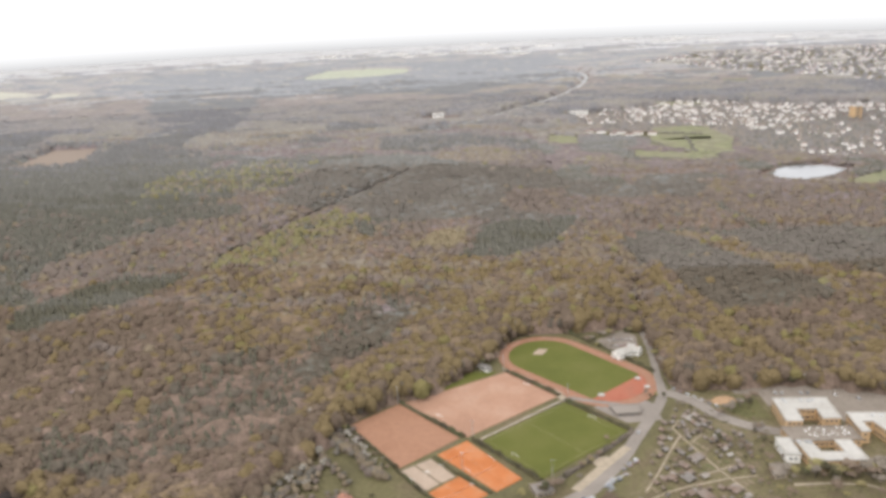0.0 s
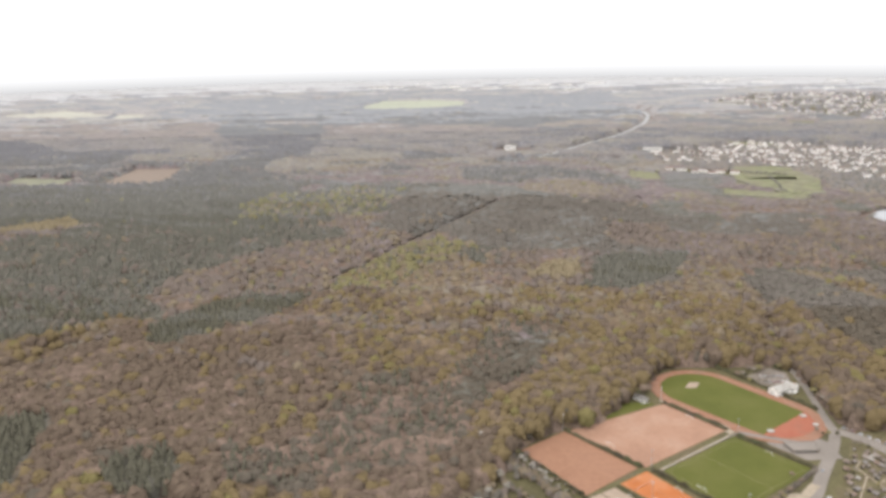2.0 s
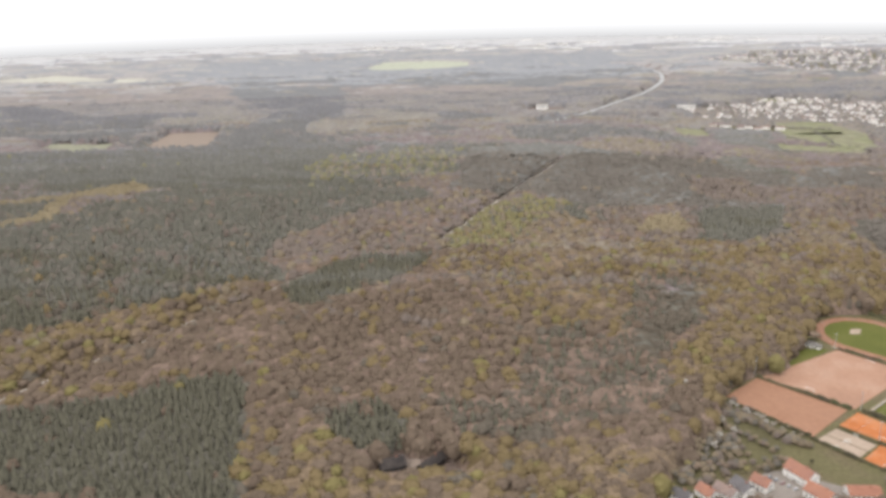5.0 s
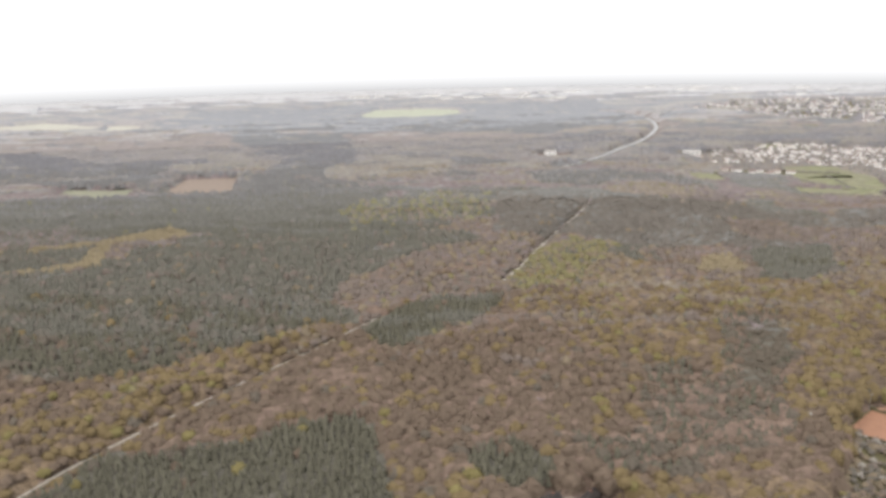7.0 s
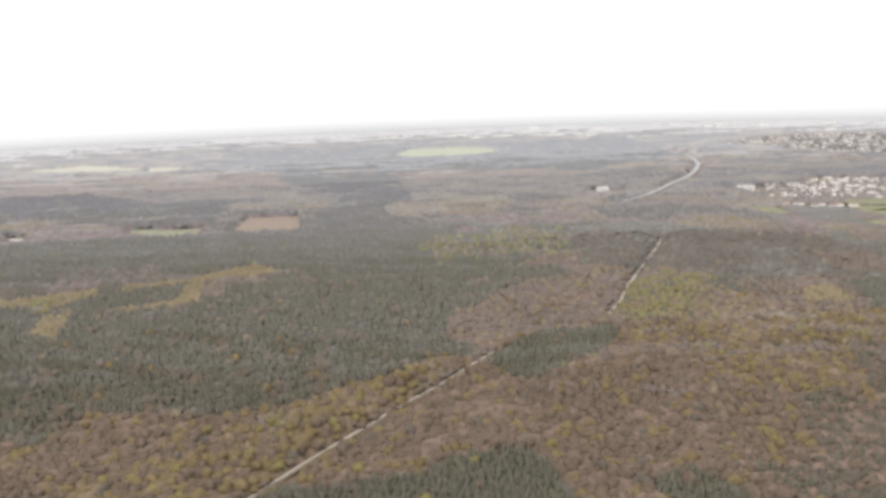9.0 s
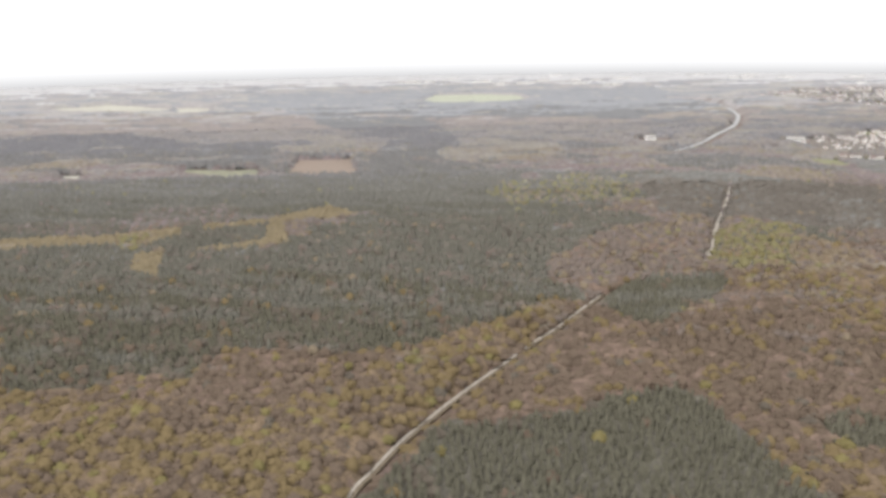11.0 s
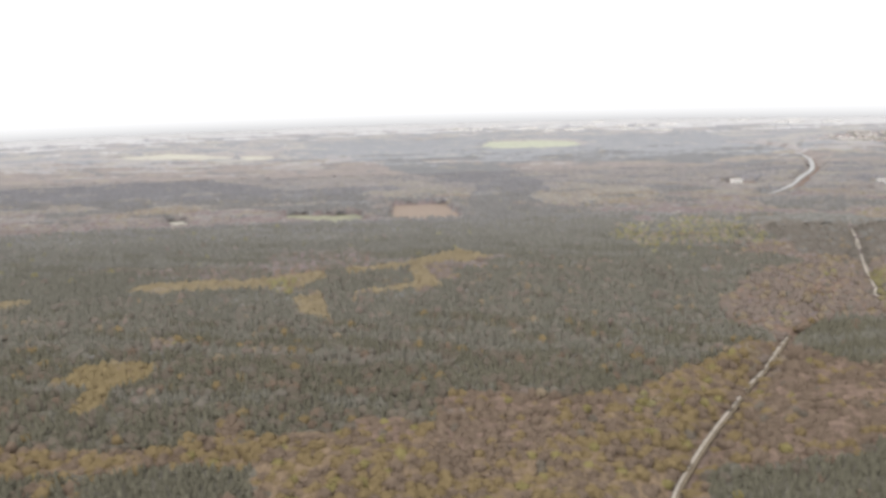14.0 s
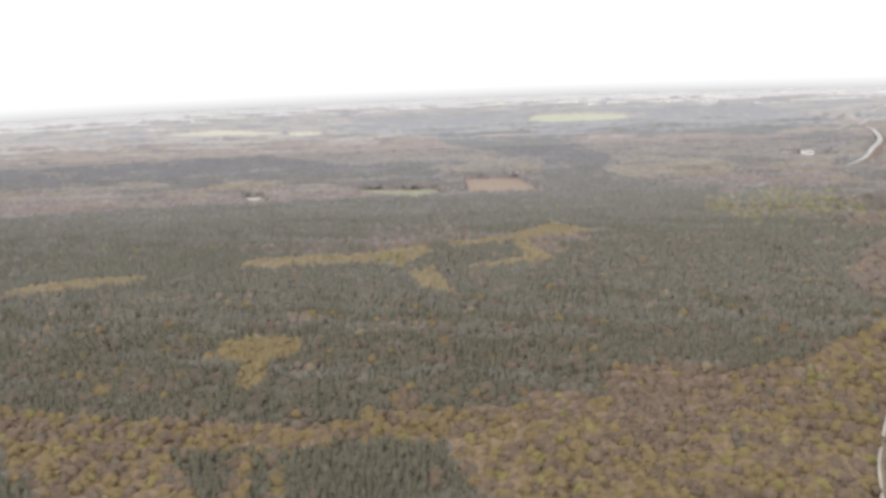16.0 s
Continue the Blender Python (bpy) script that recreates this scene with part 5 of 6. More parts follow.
paved("worn pale footpath across the school lawn", [(100.2, 231.5), (112.3, 231.1), (122.7, 229.5), (127.5, 226.6), (127.2, 226.0), (122.3, 228.6), (111.8, 230.1), (99.6, 230.2)], M_SAND)
paved("pale ground streak beside a woodland barn", [(-198.3, 244.3), (-192.1, 247.3), (-192.1, 245.4), (-198.3, 242.8)], M_ROOFW)
paved("tan bare soil between woodland barns", [(-182.8, 246.8), (-177.9, 246.8), (-176, 239.8), (-181.8, 237.8)], M_SOIL)
paved("narrow pale path in the wood", [(-201.3, 234.8), (-179.9, 227.8), (-162.5, 225.8), (-162.5, 226.8), (-179.9, 229.0), (-200.9, 235.8)], M_SAND)


# ---- small loose things ----
def make_car():
    ob = thing("car", "parked car beside the road", "car", group="parked cars")
    prof = [(-1.0, .14), (1.0, .14), (1.03, .36), (.62, .42), (-.95, .44), (-1.02, .32)]
    bm = bmesh.new()
    sides = [[bm.verts.new((x, s * .41, z)) for x, z in prof] for s in (-1, 1)]
    for en in sides:
        bm.faces.new(en)
    for i in range(6):
        j = (i + 1) % 6
        bm.faces.new((sides[0][i], sides[0][j], sides[1][j], sides[1][i]))
    bmesh.ops.recalc_face_normals(bm, faces=bm.faces)
    bmesh.ops.bevel(bm, geom=bm.edges[:], offset=.04, segments=1, affect="EDGES")
    body = part("body", bm, M_CAR, ob)
    bm = bmesh.new()
    low = [bm.verts.new(p) for p in ((-.85, -.37, .43), (.5, -.37, .42), (.5, .37, .42), (-.85, .37, .43))]
    top = [bm.verts.new(p) for p in ((-.6, -.3, .68), (.2, -.3, .68), (.2, .3, .68), (-.6, .3, .68))]
    for i in range(4):
        j = (i + 1) % 4
        bm.faces.new((low[i], low[j], top[j], top[i]))
    bm.faces.new(low[::-1])
    part("cabin_glass", bm, M_GLASSY, ob)
    bm = bmesh.new()
    block(bm, -.6, -.3, .681, .2, .3, .72)
    part("roof", bm, M_CAR, ob)
    wheel = None
    for x in (-.62, .62):
        for y in (-.38, .38):
            if wheel is None:
                bm = bmesh.new()
                bmesh.ops.create_cone(bm, cap_ends=True, segments=10, radius1=.15, radius2=.15, depth=.1, matrix=Matrix.Rotation(math.pi / 2, 4, "X"))
                wheel = part("wheel", bm, M_RUBBER, ob)
                wheel.location = (x, y, .15)
            else:
                shared("wheel", wheel.data, ob, Matrix.Translation((x, y, .15)))
    return ob


def park_cars():
    first = make_car()
    r = random.Random(5)
    spots = []
    for i in range(26):
        q = MAIN_ROAD[12 + int(12 * i / 26)]
        spots.append((q[0] + 4.9 + r.uniform(-.2, .2), q[1] - 2.0 + (i % 3) * 1.5, 20 + r.uniform(-8, 8), .0))
    spots.append((57.2, 267.5, 57, .13))
    for i in range(7):
        spots.append((80 + i * 2.1, 300 - i * 2.6, -55 + r.uniform(-8, 8), .02))
    for i in range(12):
        spots.append((64.3 + (i % 6) * 2.0, 345 + (i // 6) * 6, 95 + r.uniform(-8, 8), .07))
    for i in (0, 1, 4, 5, 9, 12):
        spots.append((119.2 + i * 2.5, 292.4 - .3 * i - (i > 8) * (i - 8) * 1.1, 88 + r.uniform(-8, 8), .07))
    for i in range(5):
        spots.append((-58.6 + i * 1.4, 228 - i * 1.8, 30 + r.uniform(-9, 9), .07))
    x, y, a, z = spots[0]
    first.matrix_basis = pose(x, y, z, 0, 0, a)
    for x, y, a, z in spots[1:]:
        copy_thing(first, pose(x, y, z, 0, 0, a))


park_cars()


def yard_tables():
    r = random.Random(8)
    first = None
    for i in range(26):
        m = pose(114.4 + r.uniform(0, 16), 254 + r.uniform(0, 6), 3.0, 0, 0, r.uniform(0, 180))
        if first is None:
            first = thing("table", "white outdoor table on the school roof terrace", "table", group="tables in the school yard")
            bm = bmesh.new()
            block(bm, -.34, -.22, .36, .34, .22, .42)
            part("tabletop", bm, M_WHITE, first)
            bm = bmesh.new()
            bmesh.ops.create_cone(bm, cap_ends=True, segments=8, radius1=.25, radius2=.08, depth=.36, matrix=Matrix.Translation((0, 0, .18)))
            part("pedestal", bm, M_METAL, first)
            first.matrix_basis = m
        else:
            copy_thing(first, m)


yard_tables()


def garden_sheds():
    r = random.Random(21)
    kinds = [gable_house("garden_shed", lab, 0, 0, 0, w * .5, d * .5, .75, 1.1, mat, wall, "shed", "allotment sheds", False)
             for lab, w, d, mat, wall in (("small timber allotment shed with dark felt roof", 2.4, 1.9, M_SHED, M_DARK),
                                          ("pale allotment hut with a light roof", 3.0, 2.2, M_SHED, M_YARD),
                                          ("brown allotment cabin among garden plots", 3.6, 2.4, M_SHED, M_BARK))]
    poly = [(74.2, 289.0), (98.8, 260.8), (92.8, 245.4), (85, 222), (46, 222), (58.4, 252.3), (68.3, 277.4)]
    hedge_row = curve_points([(79.7, 274.4), (81.1, 262.0), (84.5, 254.0), (87.1, 243.3)], 2.4)
    spots = [(x + r.uniform(-1.2, 1.2), y + r.uniform(-1.2, 1.2), r.uniform(.8, 1.5)) for x, y in hedge_row]
    spots += [(x, y, r.uniform(1.7, 2.5)) for x, y in ((60.9, 237.8), (66.6, 237.0), (67.7, 244.4), (73.1, 248.8), (79.6, 229.4), (69.3, 226.6))]
    placed, used, tries = [], [0, 0, 0], 0
    while len(placed) < 92 and tries < 4000:
        tries += 1
        x, y, size = spots.pop() if spots else (r.uniform(46, 104), r.uniform(221, 291), r.choice((.6, .8, 1.0, 1.3)))
        xa, ya = np.array([x]), np.array([y])
        if not inside(xa, ya, poly)[0] or any(near_line(xa, ya, q, 1.5)[0] for q in PLOT_PATHS):
            continue
        if near_line(xa, ya, SCHOOL_ROAD, 4.5)[0] or near_line(xa, ya, MAIN_ROAD, 6.0)[0]:
            continue
        if any((x - a) ** 2 + (y - b) ** 2 < 3.0 for a, b in placed):
            continue
        placed.append((x, y))
        k = r.choice((0, 0, 1, 1, 2))
        m = pose(x, y, 0, 0, 0, r.choice((-62, 28)) + r.uniform(-8, 8)) @ Matrix.Diagonal((size, size * r.uniform(.8, 1.1), r.uniform(.9, 1.2), 1))
        if used[k] == 0:
            kinds[k].matrix_basis = m
        else:
            copy_thing(kinds[k], Matrix.Identity(4)).matrix_basis = m
        used[k] += 1
    return placed


M_BED = material("garden_beds", [(.135, .092, .066), (.098, .10, .042), (.195, .155, .105), (.125, .115, .055), (.165, .12, .085)], scales=(1.5, .2), per_object=True, contrast=.2)


def garden_beds():
    """Dug and planted beds in rows beside the plot paths."""
    r = random.Random(29)
    poly = [(74.2, 287.0), (97, 260.8), (92, 245.4), (86, 221), (48, 221), (58.4, 250), (69, 276)]
    a = radians(-62)
    first, n = None, 0
    for i in range(-12, 13):
        for j in range(-14, 15):
            u, v = i * 4.3 + r.uniform(-.5, .5), j * 2.5 + r.uniform(-.3, .3)
            x, y = 74 + u * math.cos(a) - v * math.sin(a), 252 + u * math.sin(a) + v * math.cos(a)
            xa, ya = np.array([x]), np.array([y])
            if r.random() > .5 or n >= 120 or not inside(xa, ya, poly)[0] or any(near_line(xa, ya, q, 1.8)[0] for q in PLOT_PATHS):
                continue
            if near_line(xa, ya, MAIN_ROAD, 6.5)[0] or near_line(xa, ya, SCHOOL_ROAD, 5)[0] or any((x - p) ** 2 + (y - q) ** 2 < 3.2 for p, q in SHEDS):
                continue
            m = pose(x, y, 0, 0, 0, -62 + r.uniform(-4, 4)) @ Matrix.Diagonal((r.uniform(.6, 1.1), r.uniform(.6, 1.1), 1, 1))
            n += 1
            if first is None:
                bm = bmesh.new()
                slab(bm, [(-1.9, -.95), (1.9, -.95), (1.9, .95), (-1.9, .95)], -.3, .16)
                bmesh.ops.bevel(bm, geom=[e for e in bm.edges if all(q.co.z > 0 for q in e.verts)], offset=.1, segments=1, affect="EDGES")
                first = tagged(part("garden_bed", bm, M_BED), "dug and planted allotment bed of bare soil or greens", "garden bed", "allotment beds")
                first.matrix_basis = m
            else:
                copy_thing(first, Matrix.Identity(4)).matrix_basis = m


SHEDS = garden_sheds()
garden_beds()


# ---- single trees ----
def leafy_crown(seed, lumps, level=2):
    """Several uneven clumps round a centre."""
    r = random.Random(seed)
    bm = bmesh.new()
    for i in range(lumps):
        a, q = r.uniform(0, 6.3), r.uniform(.3, .85) if i else 0
        c = Vector((q * math.cos(a), q * math.sin(a), r.uniform(-.35, .5) * (1.1 - q)))
        s = r.uniform(.22, .44)
        made = bmesh.ops.create_icosphere(bm, subdivisions=level, radius=s)["verts"]
        for v in made:
            v.co = v.co * (1 + r.uniform(-.42, .42)) + c
    return bm


def trunk_mesh(seed):
    r = random.Random(seed)
    bm = bmesh.new()
    bmesh.ops.create_cone(bm, segments=7, radius1=.14, radius2=.05, depth=1.0, matrix=Matrix.Translation((0, 0, .5)))
    for i in range(4):
        a = r.uniform(0, 6.3)
        m = Matrix.Translation((0, 0, .55 + .1 * i)) @ Matrix.Rotation(a, 4, "Z") @ Matrix.Rotation(radians(48), 4, "Y") @ Matrix.Translation((0, 0, .22))
        bmesh.ops.create_cone(bm, segments=5, radius1=.05, radius2=.015, depth=.45, matrix=m)
    return bm


def tree_kind(label, mat, seed, lumps=7, category="tree", group=""):
    ob = thing("tree", label, category, group=group)
    bm = trunk_mesh(seed)
    for v in bm.verts:
        v.co.z *= 3.0
    part("trunk", bm, M_BARK, ob)
    bm = leafy_crown(seed, lumps + 5, 1)
    for v in bm.verts:
        v.co = Vector((v.co.x * 2.0, v.co.y * 2.0, v.co.z * 2.1 + 3.3))
    part("crown", bm, mat, ob)
    return ob


def plant_trees():
    r = random.Random(33)
    blossom = [tree_kind("fruit tree in white spring blossom", M_BLOSSOM, s, 8, group="blossoming trees") for s in (1, 2)]
    small_spots = [(-58.2 + 22 * f + r.uniform(-1.5, 1.0), 283.4 - 34 * f + r.uniform(-1.5, 1.5), r.uniform(.3, .55)) for f in [i / 15 for i in range(15)]]
    small_spots += [(r.uniform(-93, -57), r.uniform(238, 286), r.uniform(.4, .75)) for i in range(10)]
    spots = [(-69, 286.5, 1.75), (-67, 270.8, 1.1), (-71, 268.0, 1.0), (-63.2, 262.8, 1.0), (-78.8, 262.3, 1.0), (-74.9, 254.3, 1.2), (-67.2, 252.1, .9), (-60.4, 255.9, .8), (-84.7, 256.5, .9),
             (-57.2, 279.5, .7), (-54.4, 275.4, .7), (-50.5, 270.4, .7), (-46.7, 265.4, .6), (-81.8, 247.5, .9), (-90.5, 250.7, .8), (-71.1, 246.3, .8)]
    spots = [(x, y, s * .88) for x, y, s in spots] + small_spots
    for i, (x, y, s) in enumerate(spots):
        m = pose(x, y, -.1, 0, 0, r.uniform(0, 360)) @ Matrix.Scale(s, 4)
        if i < 2:
            blossom[i].matrix_basis = m
        else:
            o = copy_thing(blossom[i % 2], Matrix.Identity(4))
            o.matrix_basis = m
    small = [tree_kind(l, m, s, 7, group="garden trees") for l, m, s in (("brown leafless garden tree", M_BARE_S, 11), ("yellow-green budding garden tree", M_BUD_S, 12), ("dark evergreen garden tree", M_HEDGE, 13), ("grey leafless orchard tree", M_GREY_S, 14))]
    first = [True] * 4

    def put(x, y, s):
        k = r.choice((0, 0, 1, 2, 3, 3))
        m = pose(x, y, -.1, 0, 0, r.uniform(0, 360)) @ Matrix.Scale(s, 4)
        if first[k]:
            small[k].matrix_basis = m
            first[k] = False
        else:
            o = copy_thing(small[k], Matrix.Identity(4))
            o.matrix_basis = m

    n = 0
    while n < 80:
        x, y = r.uniform(47, 105), r.uniform(219, 294)
        xa, ya = np.array([x]), np.array([y])
        if any(near_line(xa, ya, q, 2.0)[0] for q in PLOT_PATHS):
            continue
        if near_line(xa, ya, MAIN_ROAD, 6.2)[0] or near_line(xa, ya, SCHOOL_ROAD, 4)[0] or any((x - a) ** 2 + (y - b) ** 2 < 4.5 for a, b in SHEDS):
            continue
        if x < 46.5 + (y - 219) * .35 or (x - 97) ** 2 + (y - 288.5) ** 2 < 64 or (x > 90 and y > 278 and r.random() < .7):
            continue
        put(x, y, r.uniform(.28, .62))
        n += 1
    scrub, edges = [], []  # shrubs along the lawn and the pitch edges
    for i in range(430):  # scrubby wood behind the gardens
        f = r.random()
        if f > .82:
            continue
        scrub.append((-98.5 + 51 * f + r.uniform(-8, 8), 224 + 52 * r.random() + 10 * f * r.random()))
    for a, b, c, s in (((-60, 276), (-38, 245), 60, 2.0), ((-84, 268), (-64, 248), 40, 3.0), ((-66, 276), (-57, 282), 12, 1.5), ((-62, 262), (-50, 242), 16, 1.5)):
        edges += [(a[0] + (b[0] - a[0]) * f + r.uniform(-s, s), a[1] + (b[1] - a[1]) * f + r.uniform(-s, s)) for f in [(i + r.random()) / c for i in range(c)]]
    for a, b, c, s in (((-58.2, 283.4), (-36.2, 249.3), 22, .42), ((-96.4, 233.0), (-36.3, 232.5), 14, .6), ((57.7, 356.2), (76.9, 357.4), 7, .8), ((51.8, 350.5), (65.2, 340.2), 6, .6), ((104.2, 234.3), (136.5, 228.5), 12, .8), ((101.6, 256.8), (101.7, 268.5), 6, .7), ((79.7, 265.3), (100.5, 245.2), 10, .6), ((21.7, 233.8), (49, 264.4), 12, .6), ((106.7, 285.9), (89.4, 276.7), 10, .8), ((69.5, 295.0), (74.2, 290.9), 4, .5),
                       ((82.4, 333.6), (80.2, 312.2), 7, .9), ((100.4, 234.5), (150, 232.5), 30, 1.15), ((112, 224), (150, 221), 9, .8), ((-1.5, 330.9), (9.2, 336.4), 6, 1.0), ((12, 230.2), (21.7, 235.8), 4, .9), ((116.4, 301.1), (146.8, 296.2), 10, 1.1), ((-20.9, 223.3), (-7.5, 217.0), 6, .7)):
        for i in range(c):
            f = (i + r.uniform(-.4, .4)) / c
            put(a[0] + (b[0] - a[0]) * f + r.uniform(-2.5, 2.5), a[1] + (b[1] - a[1]) * f + r.uniform(-2.5, 2.5), s * r.uniform(.7, 1.25))
    scrub = np.array([q for q in scrub if not (q[0] > -61 and 240 < q[1] < 261 + (q[0] + 55) * -.6) and not (q[1] < 231 and q[0] > -71) and not q[1] < 224 + max(0, q[0] + 75) * .3] + edges)
    k = np.arange(len(scrub)) % 4
    for label, sel, key in (("brown leafless scrub beside the pitches", k == 0, "bare"), ("olive-grey scrub beside the pitches", k == 2, "grey"), ("yellowish budding scrub beside the pitches", k % 2 == 1, "bud")):
        wood("scrub", label, scrub[sel, 0], scrub[sel, 1], BROAD_NEAR, HAZE_TONES[1][key], 1.35, 1.3, 2.7, 73, True)


LEAF_S = dict(scales=(1.5, 0.2), rough=1.0, per_object=True, contrast=0.3, spec=0.0, lift=.6)
M_BARE_S = material("garden_bare_twigs", [(.155, .12, .092), (.205, .155, .115)], **LEAF_S)
M_BUD_S = material("garden_budding_leaves", [(.185, .155, .082), (.215, .19, .085)], **LEAF_S)
M_GREY_S = material("garden_grey_twigs", [(.165, .14, .112), (.215, .185, .15)], **LEAF_S)
plant_trees()


def wood_edge():
    r = random.Random(71)
    bits = []
    for line in ([(-70.9, 271.9), (-57.2, 287.4), (-34.7, 304.9), (-25, 306.1), (-2.4, 330.0)], [(4.4, 339.6), (17.2, 361.7), (34.7, 367.9), (52, 365.2)], [(84.6, 363.9), (86.2, 338.4), (84, 306.2), (101.2, 302.7), (116.4, 302.1), (144.9, 298.2), (176.9, 281.6)]):
        for a, b in zip(line, line[1:]):
            n = int(math.dist(a, b) / .8)
            nx, ny = -(b[1] - a[1]) / math.dist(a, b), (b[0] - a[0]) / math.dist(a, b)
            for i in range(n):
                f, o = r.random(), r.uniform(-2.8, 2.0)
                bits.append((a[0] + (b[0] - a[0]) * f + nx * o, a[1] + (b[1] - a[1]) * f + ny * o))
    bits = np.array(bits)
    k = np.arange(len(bits)) % 5
    for name, label, sel, key, top in (("wood_edge", "yellowish budding bushes along the edge of the wood", k < 2, "bud", 6.6), ("wood_edge", "brown leafless bushes along the edge of the wood", (k == 2) | (k == 3), "bare", 6.2), ("wood_edge", "dull olive young trees along the edge of the wood", k == 4, "grey", 7.0)):
        wood(name, label, bits[sel, 0], bits[sel, 1], BROAD_NEAR, WOODS[0][key], 1.8, 2.9, top, 72, True)


wood_edge()

# ---- village, town and far buildings ----


EAST = [(286.9, 785.9), (300.4, 837.6), (340.7, 887.9), (410.6, 921.5), (558.2, 1009.0), (446.9, 662.3), (392.8, 699.9), (360.6, 765.4), (317.4, 780.5)]


def village():
    r = random.Random(55)
    kinds = [gable_house("house", lab, 0, 0, 0, w, d, h, rd, mat, M_WHITE, "house", "village houses", False) for lab, w, d, h, rd, mat in (
        ("white village house with a brown tiled roof", 2.7, 2.4, 1.6, 2.7, M_VROOF), ("long white terrace house with a tiled roof", 4.6, 2.4, 1.6, 2.6, M_VROOF), ("small white house with a grey roof", 2.2, 2.1, 1.5, 2.4, M_VROOF))]
    used = [False] * 3
    placed = []
    # streets run along and across the slope of the village
    ca, sa = math.cos(radians(-14)), math.sin(radians(-14))
    for row in range(-2, 42):
        for col in range(-28, 98):
            u, w = col * 4.7 + r.uniform(-.9, .9), row * 18 + r.uniform(-3, 3)
            x, y = 141 + u * ca - w * sa, 690 + u * sa + w * ca
            xa, ya = np.array([x]), np.array([y])
            if not inside(xa, ya, OPEN["village"])[0] or col % 7 == 0:
                continue
            east = inside(xa, ya, EAST)[0]
            patch = waves(xa, ya, 90, 71)[0]
            if r.random() > (.26 if east else .62) + .3 * patch:
                continue
            if any(inside(xa, ya, OPEN[q])[0] for q in ("meadow_a", "meadow_b", "meadow_c", "meadow_d", "meadow_g", "meadow_h")):
                continue
            if x < 342 and y < 989 -0.413 * (x - 194):  # gardens and pastures before the first row
                continue
            if (x - 482) ** 2 + (y - 938) ** 2 < 300 or (x - 178) ** 2 + (y - 1080) ** 2 < 500:
                continue
            placed.append((x, y, east))
    r.shuffle(placed)
    for x, y, east in placed[:300]:
        k = r.choice((0, 0, 1, 2, 2))
        m = pose(x, y, -.1, 0, 0, r.choice((-14, 76)) + r.uniform(-10, 10))
        if not used[k]:
            kinds[k].matrix_basis, used[k] = m, True
        else:
            copy_thing(kinds[k], m)
    rest = np.array([(x, y) for x, y, east in placed[300:]] or [(450.0, 900.0)])
    house_mass("village_rows", "rows of small white village houses", rest[:, 0], rest[:, 1], .36, 306)
    x, y = jitter_grid(150, 615, 650, 1110, 5.4, 301)
    near_house = np.zeros(len(x), bool)
    for a, b, east in placed:
        near_house |= (x - a) ** 2 + (y - b) ** 2 < 13
    rr = np.random.RandomState(3).rand(len(x))
    east = inside(x, y, EAST)
    ok = inside(x, y, OPEN["village"]) & ~sum(inside(x, y, OPEN[q]) for q in ("meadow_a", "meadow_b", "meadow_c", "meadow_d", "meadow_g", "meadow_h")).astype(bool) & ~near_house & (rr < np.where(east, .85, .6))
    dark = np.random.RandomState(8).rand(len(x)) < np.where(east, .4, .25)
    # crown tones here have haze painted in
    wood("village_trees", "grey-brown garden trees among village houses", x[ok & ~dark], y[ok & ~dark], BROAD_FAR, WOODS[2]["bare"], 1.9, 1.2, 2.6, 302)
    wood("village_trees", "dark green garden trees among village houses", x[ok & dark], y[ok & dark], BROAD_FAR, WOODS[1]["fir"], 1.8, 1.4, 3.1, 304)
    # hedge lines across the pastures and trees on the lake shore
    bits = []
    for a, b, n in (((261.7, 877.3), (245.9, 792.2), 30), ((216.5, 863.6), (232.8, 795.2), 20), ((195.4, 816.0), (283, 771.5), 18), ((125.9, 943.0), (157.3, 925.2), 16), ((112.1, 872.6), (150.2, 859.4), 18),
                    ((196.8, 770.5), (267.8, 739.5), 30), ((233.8, 907.4), (284.1, 881.2), 22), ((278, 639.2), (323.6, 655.5), 26), ((265.3, 665.4), (284.1, 687.5), 12), ((286.1, 699.0), (319.5, 704.4), 18)):
        for i in range(n):
            q = (i + r.uniform(-.5, .5)) / n
            bits.append((a[0] + (b[0] - a[0]) * q + r.uniform(-1.5, 1.5), a[1] + (b[1] - a[1]) * q + r.uniform(-1.5, 1.5)))
    bits = np.array(bits)
    wood("hedgerow", "dull green hedgerow bushes along pastures and shore", bits[:, 0], bits[:, 1], BROAD_FAR, WOODS[1]["grey"], 1.9, 1.3, 2.8, 308)


for x, y, w in ((164, 929.6, 9), (177.3, 924.4, 12), (196.1, 912.8, 16), (214.9, 903.2, 12), (229.9, 895.9, 10), (186.6, 903.8, 8), (203.6, 894.3, 9)):
    gable_house("row_building", "low white farm building with a pale roof", x, y, -14, w, 4, 2.6, 3.8, M_VROOF, M_WHITE, "house", "village farm buildings", False)


def big_block(name, label, x, y, w, d, h, mat, category, turn=0, storeys=1):
    ob = thing(name, label, category, x, y, turn)
    bm = bmesh.new()
    block(bm, -w / 2, -d / 2, -1, w / 2, d / 2, h)
    part("wall", bm, mat, ob)
    bm = bmesh.new()
    block(bm, -w / 2 - .3, -d / 2 - .3, h + .003, w / 2 + .3, d / 2 + .3, h + .8)
    part("roof", bm, M_ROOFW, ob)
    facade_windows(ob, (-w / 2, -d / 2 - .03), (w / 2, -d / 2 - .03), 0, storeys, h / storeys, max(3.2, w / 14), (1.8, 1.4))
    return ob


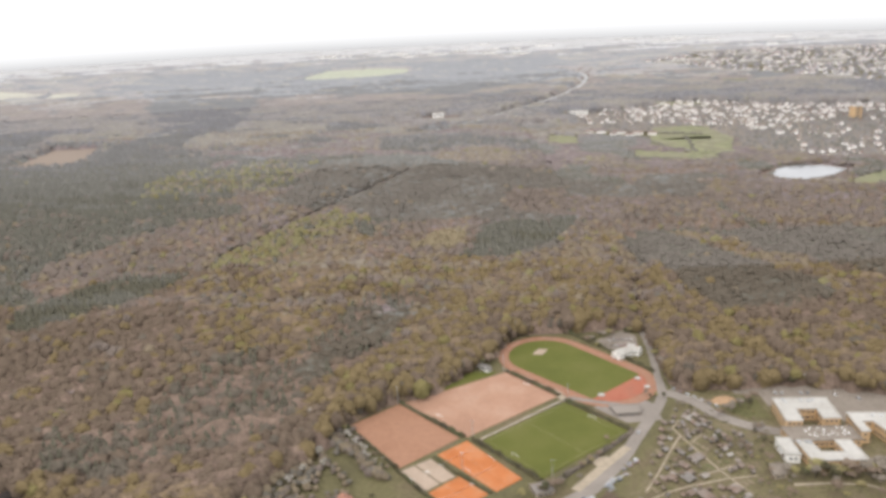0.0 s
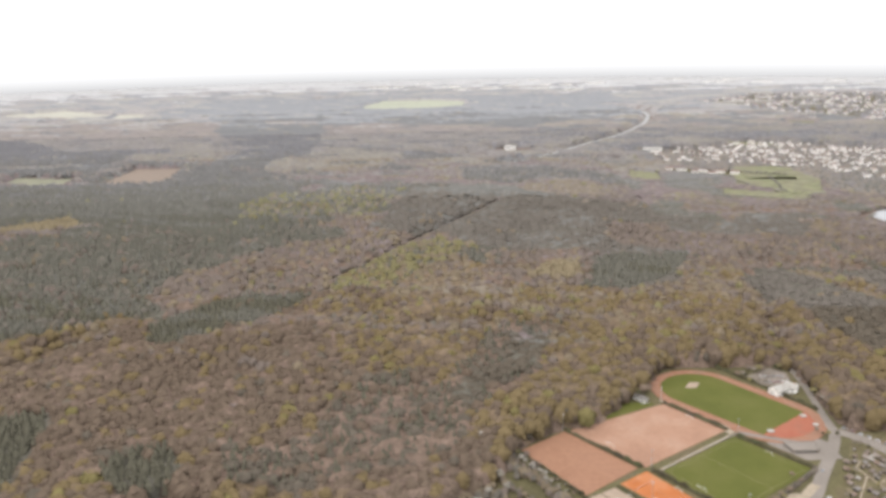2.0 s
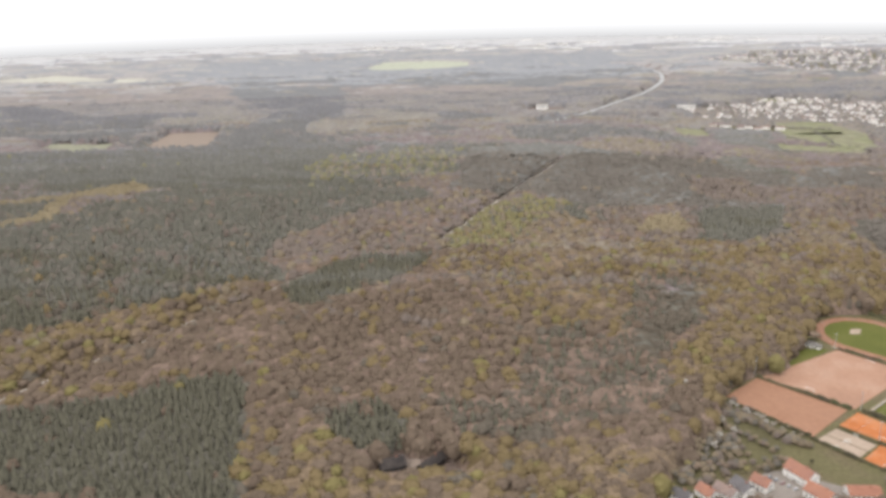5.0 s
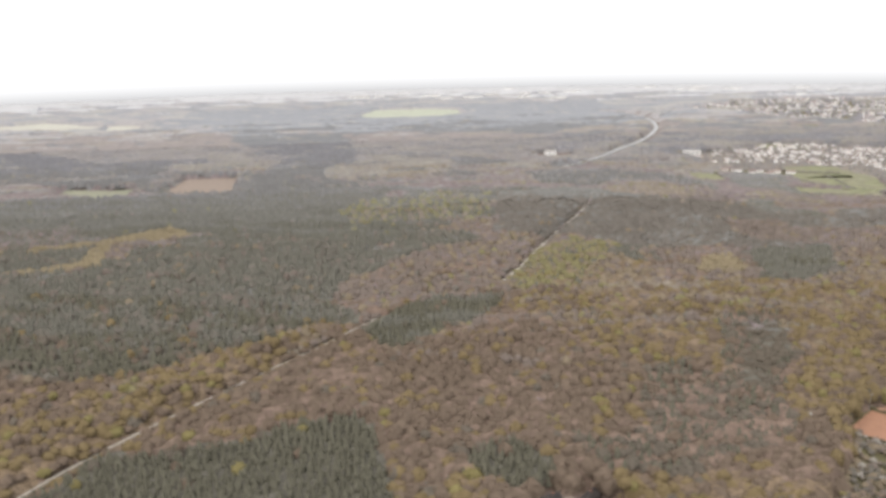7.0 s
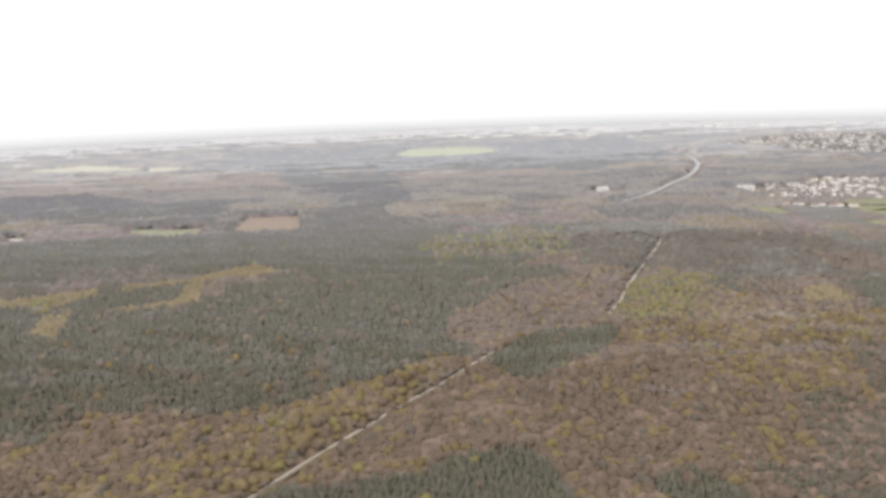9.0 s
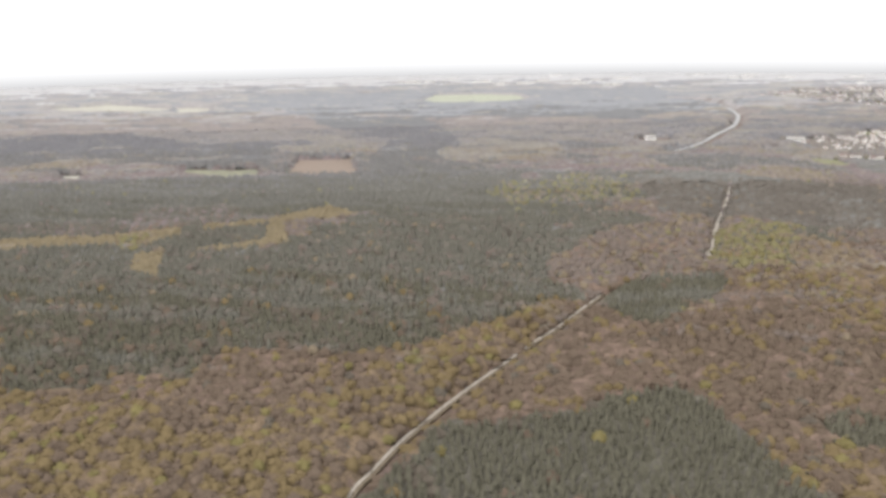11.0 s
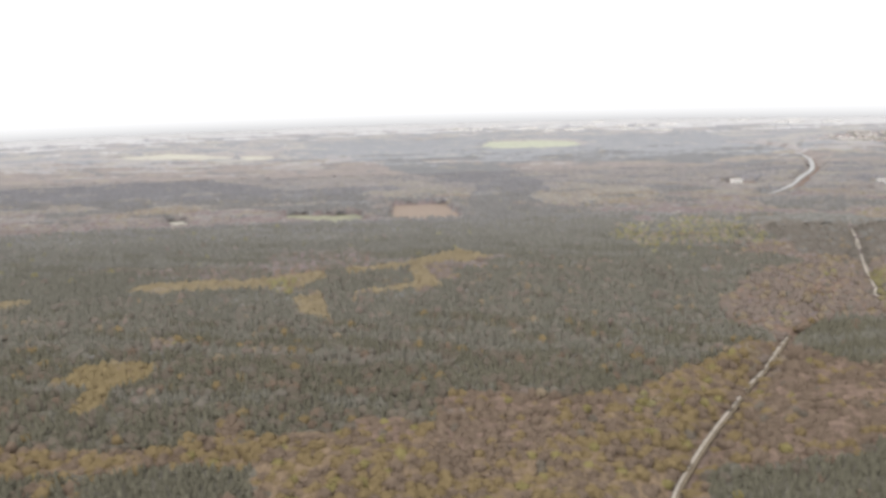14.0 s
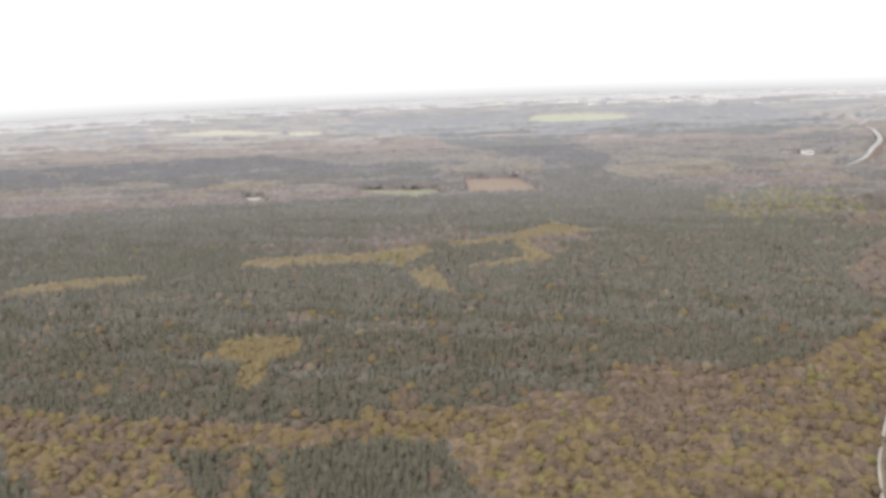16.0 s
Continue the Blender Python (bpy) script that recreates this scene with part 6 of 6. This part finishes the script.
big_block("tower_block", "ochre high-rise block of flats over the village", 482.3, 938.1, 10, 9, 14, M_OCHRE, "apartment block", 8, 7)
big_block("warehouse", "long white hall at the village edge", 178.1, 1078.9, 25, 9, 4.5, M_WHITE, "hall", -8)
big_block("warehouse", "white hall in a woodland yard", -13.2, 1126.4, 15, 8, 5, M_WHITE, "hall", 5)
big_block("warehouse", "small white shed in a woodland yard", -46.6, 1126.5, 6, 5, 4, M_WHITE, "hall", 0)
for i, x in enumerate((-38, -33, -28)):
    mast(x, 1136, 15 - i, "thin steel mast in a woodland yard")
r_town = random.Random(91)
M_DARKHALL = material("dark_cladding", [(.16, .16, .165), (.20, .20, .20)], scales=(.5, .05), contrast=.1)
for x, y, w in ((525.2, 1418.3, 30), (649.3, 1313.3, 36), (488.5, 1721.1, 60), (560.7, 1739.3, 45), (763.7, 1586.7, 60), (702.2, 1831.7, 60), (823.5, 1484.0, 40), (632.3, 1662.4, 40), (908.8, 1846.1, 70), (976, 1649.9, 50), (639.7, 1963.9, 50)):
    big_block("warehouse", "large pale industrial hall in the far town", x, y, w, 14, 5 + r_town.uniform(0, 3), M_ROOFW, "hall", r_town.uniform(-12, 6))
big_block("warehouse", "long dark hall in the far town", 619.3, 1306.4, 56, 12, 5, M_DARKHALL, "hall", -20)
for i in range(26):
    a = radians(90 + r_town.choice((-28, -22, -16, -10, -5, 2, 12)) + r_town.gauss(0, 3))
    d = r_town.uniform(2250, 2800)
    big_block("warehouse", "pale industrial hall on the hazy horizon", -285 + d * math.cos(a), d * math.sin(a), r_town.uniform(15, 60), 7, r_town.uniform(8, 9.5), M_WHITE, "hall", r_town.uniform(-6, 6))


def house_mass(name, label, x, y, small, seed):
    """Many small gabled houses, too far to tell apart."""
    r = np.random.RandomState(seed)
    v = np.array([(-1, -1, -1), (1, -1, -1), (1, 1, -1), (-1, 1, -1), (-1, -1, .2), (1, -1, .2), (1, 1, .2), (-1, 1, .2), (-1, 0, 1), (1, 0, 1)], float)
    walls = [(0, 1, 5), (0, 5, 4), (2, 3, 7), (2, 7, 6), (1, 2, 6), (1, 6, 5), (3, 0, 4), (3, 4, 7), (5, 6, 9), (7, 4, 8)]
    roofs = [(4, 5, 9), (4, 9, 8), (6, 7, 8), (6, 8, 9)]
    f = np.array(walls + roofs)
    a = r.choice((.2, 1.77), len(x)) + r.uniform(-.15, .15, len(x))
    sx, sy, sz = r.uniform(3.5, 9, len(x)) * small, r.uniform(3, 4.5, len(x)) * small, r.uniform(2.6, 4.2, len(x)) * small ** .5
    px, py = v[:, 0] * sx[:, None], v[:, 1] * sy[:, None]
    V = np.stack([px * np.cos(a)[:, None] - py * np.sin(a)[:, None] + x[:, None], px * np.sin(a)[:, None] + py * np.cos(a)[:, None] + y[:, None], v[:, 2] * sz[:, None] + 2.2 * np.ones(len(x))[:, None]], -1).reshape(-1, 3)
    F = (f[None] + (np.arange(len(x)) * 10)[:, None, None]).reshape(-1, 3)
    mi = np.tile([0] * len(walls) + [1] * len(roofs), len(x))
    ob = from_arrays(name, V, F, [M_WHITE, M_TOWNROOF], mi)
    tagged(ob, label, "houses", kind="stuff")


def town():
    r = np.random.RandomState(61)
    x, y = jitter_grid(400, 1500, 1260, 2150, 16, 62)
    ok = inside(x, y, OPEN["town"]) & (r.rand(len(x)) < .28 + .28 * waves(x, y * 2.0, 160, 72))
    house_mass("town_houses", "white houses with brown roofs of the far town", x[ok], y[ok], .58, 64)
    x, y = jitter_grid(400, 1500, 1260, 2150, 17, 63)
    ok = inside(x, y, OPEN["town"])
    # greyest crown tone, with the most haze in its colour
    wood("town_trees", "grey-green trees among far town houses", x[ok], y[ok], BROAD_FAR, WOODS[2]["grey"], 4.6, 1.8, 4.2, 303)


M_TOWNROOF = material("town_roof_tiles", [(.34, .25, .22), (.30, .27, .26), (.38, .29, .25)], scales=(.2, .02), island=True, contrast=.1)
town()
village()
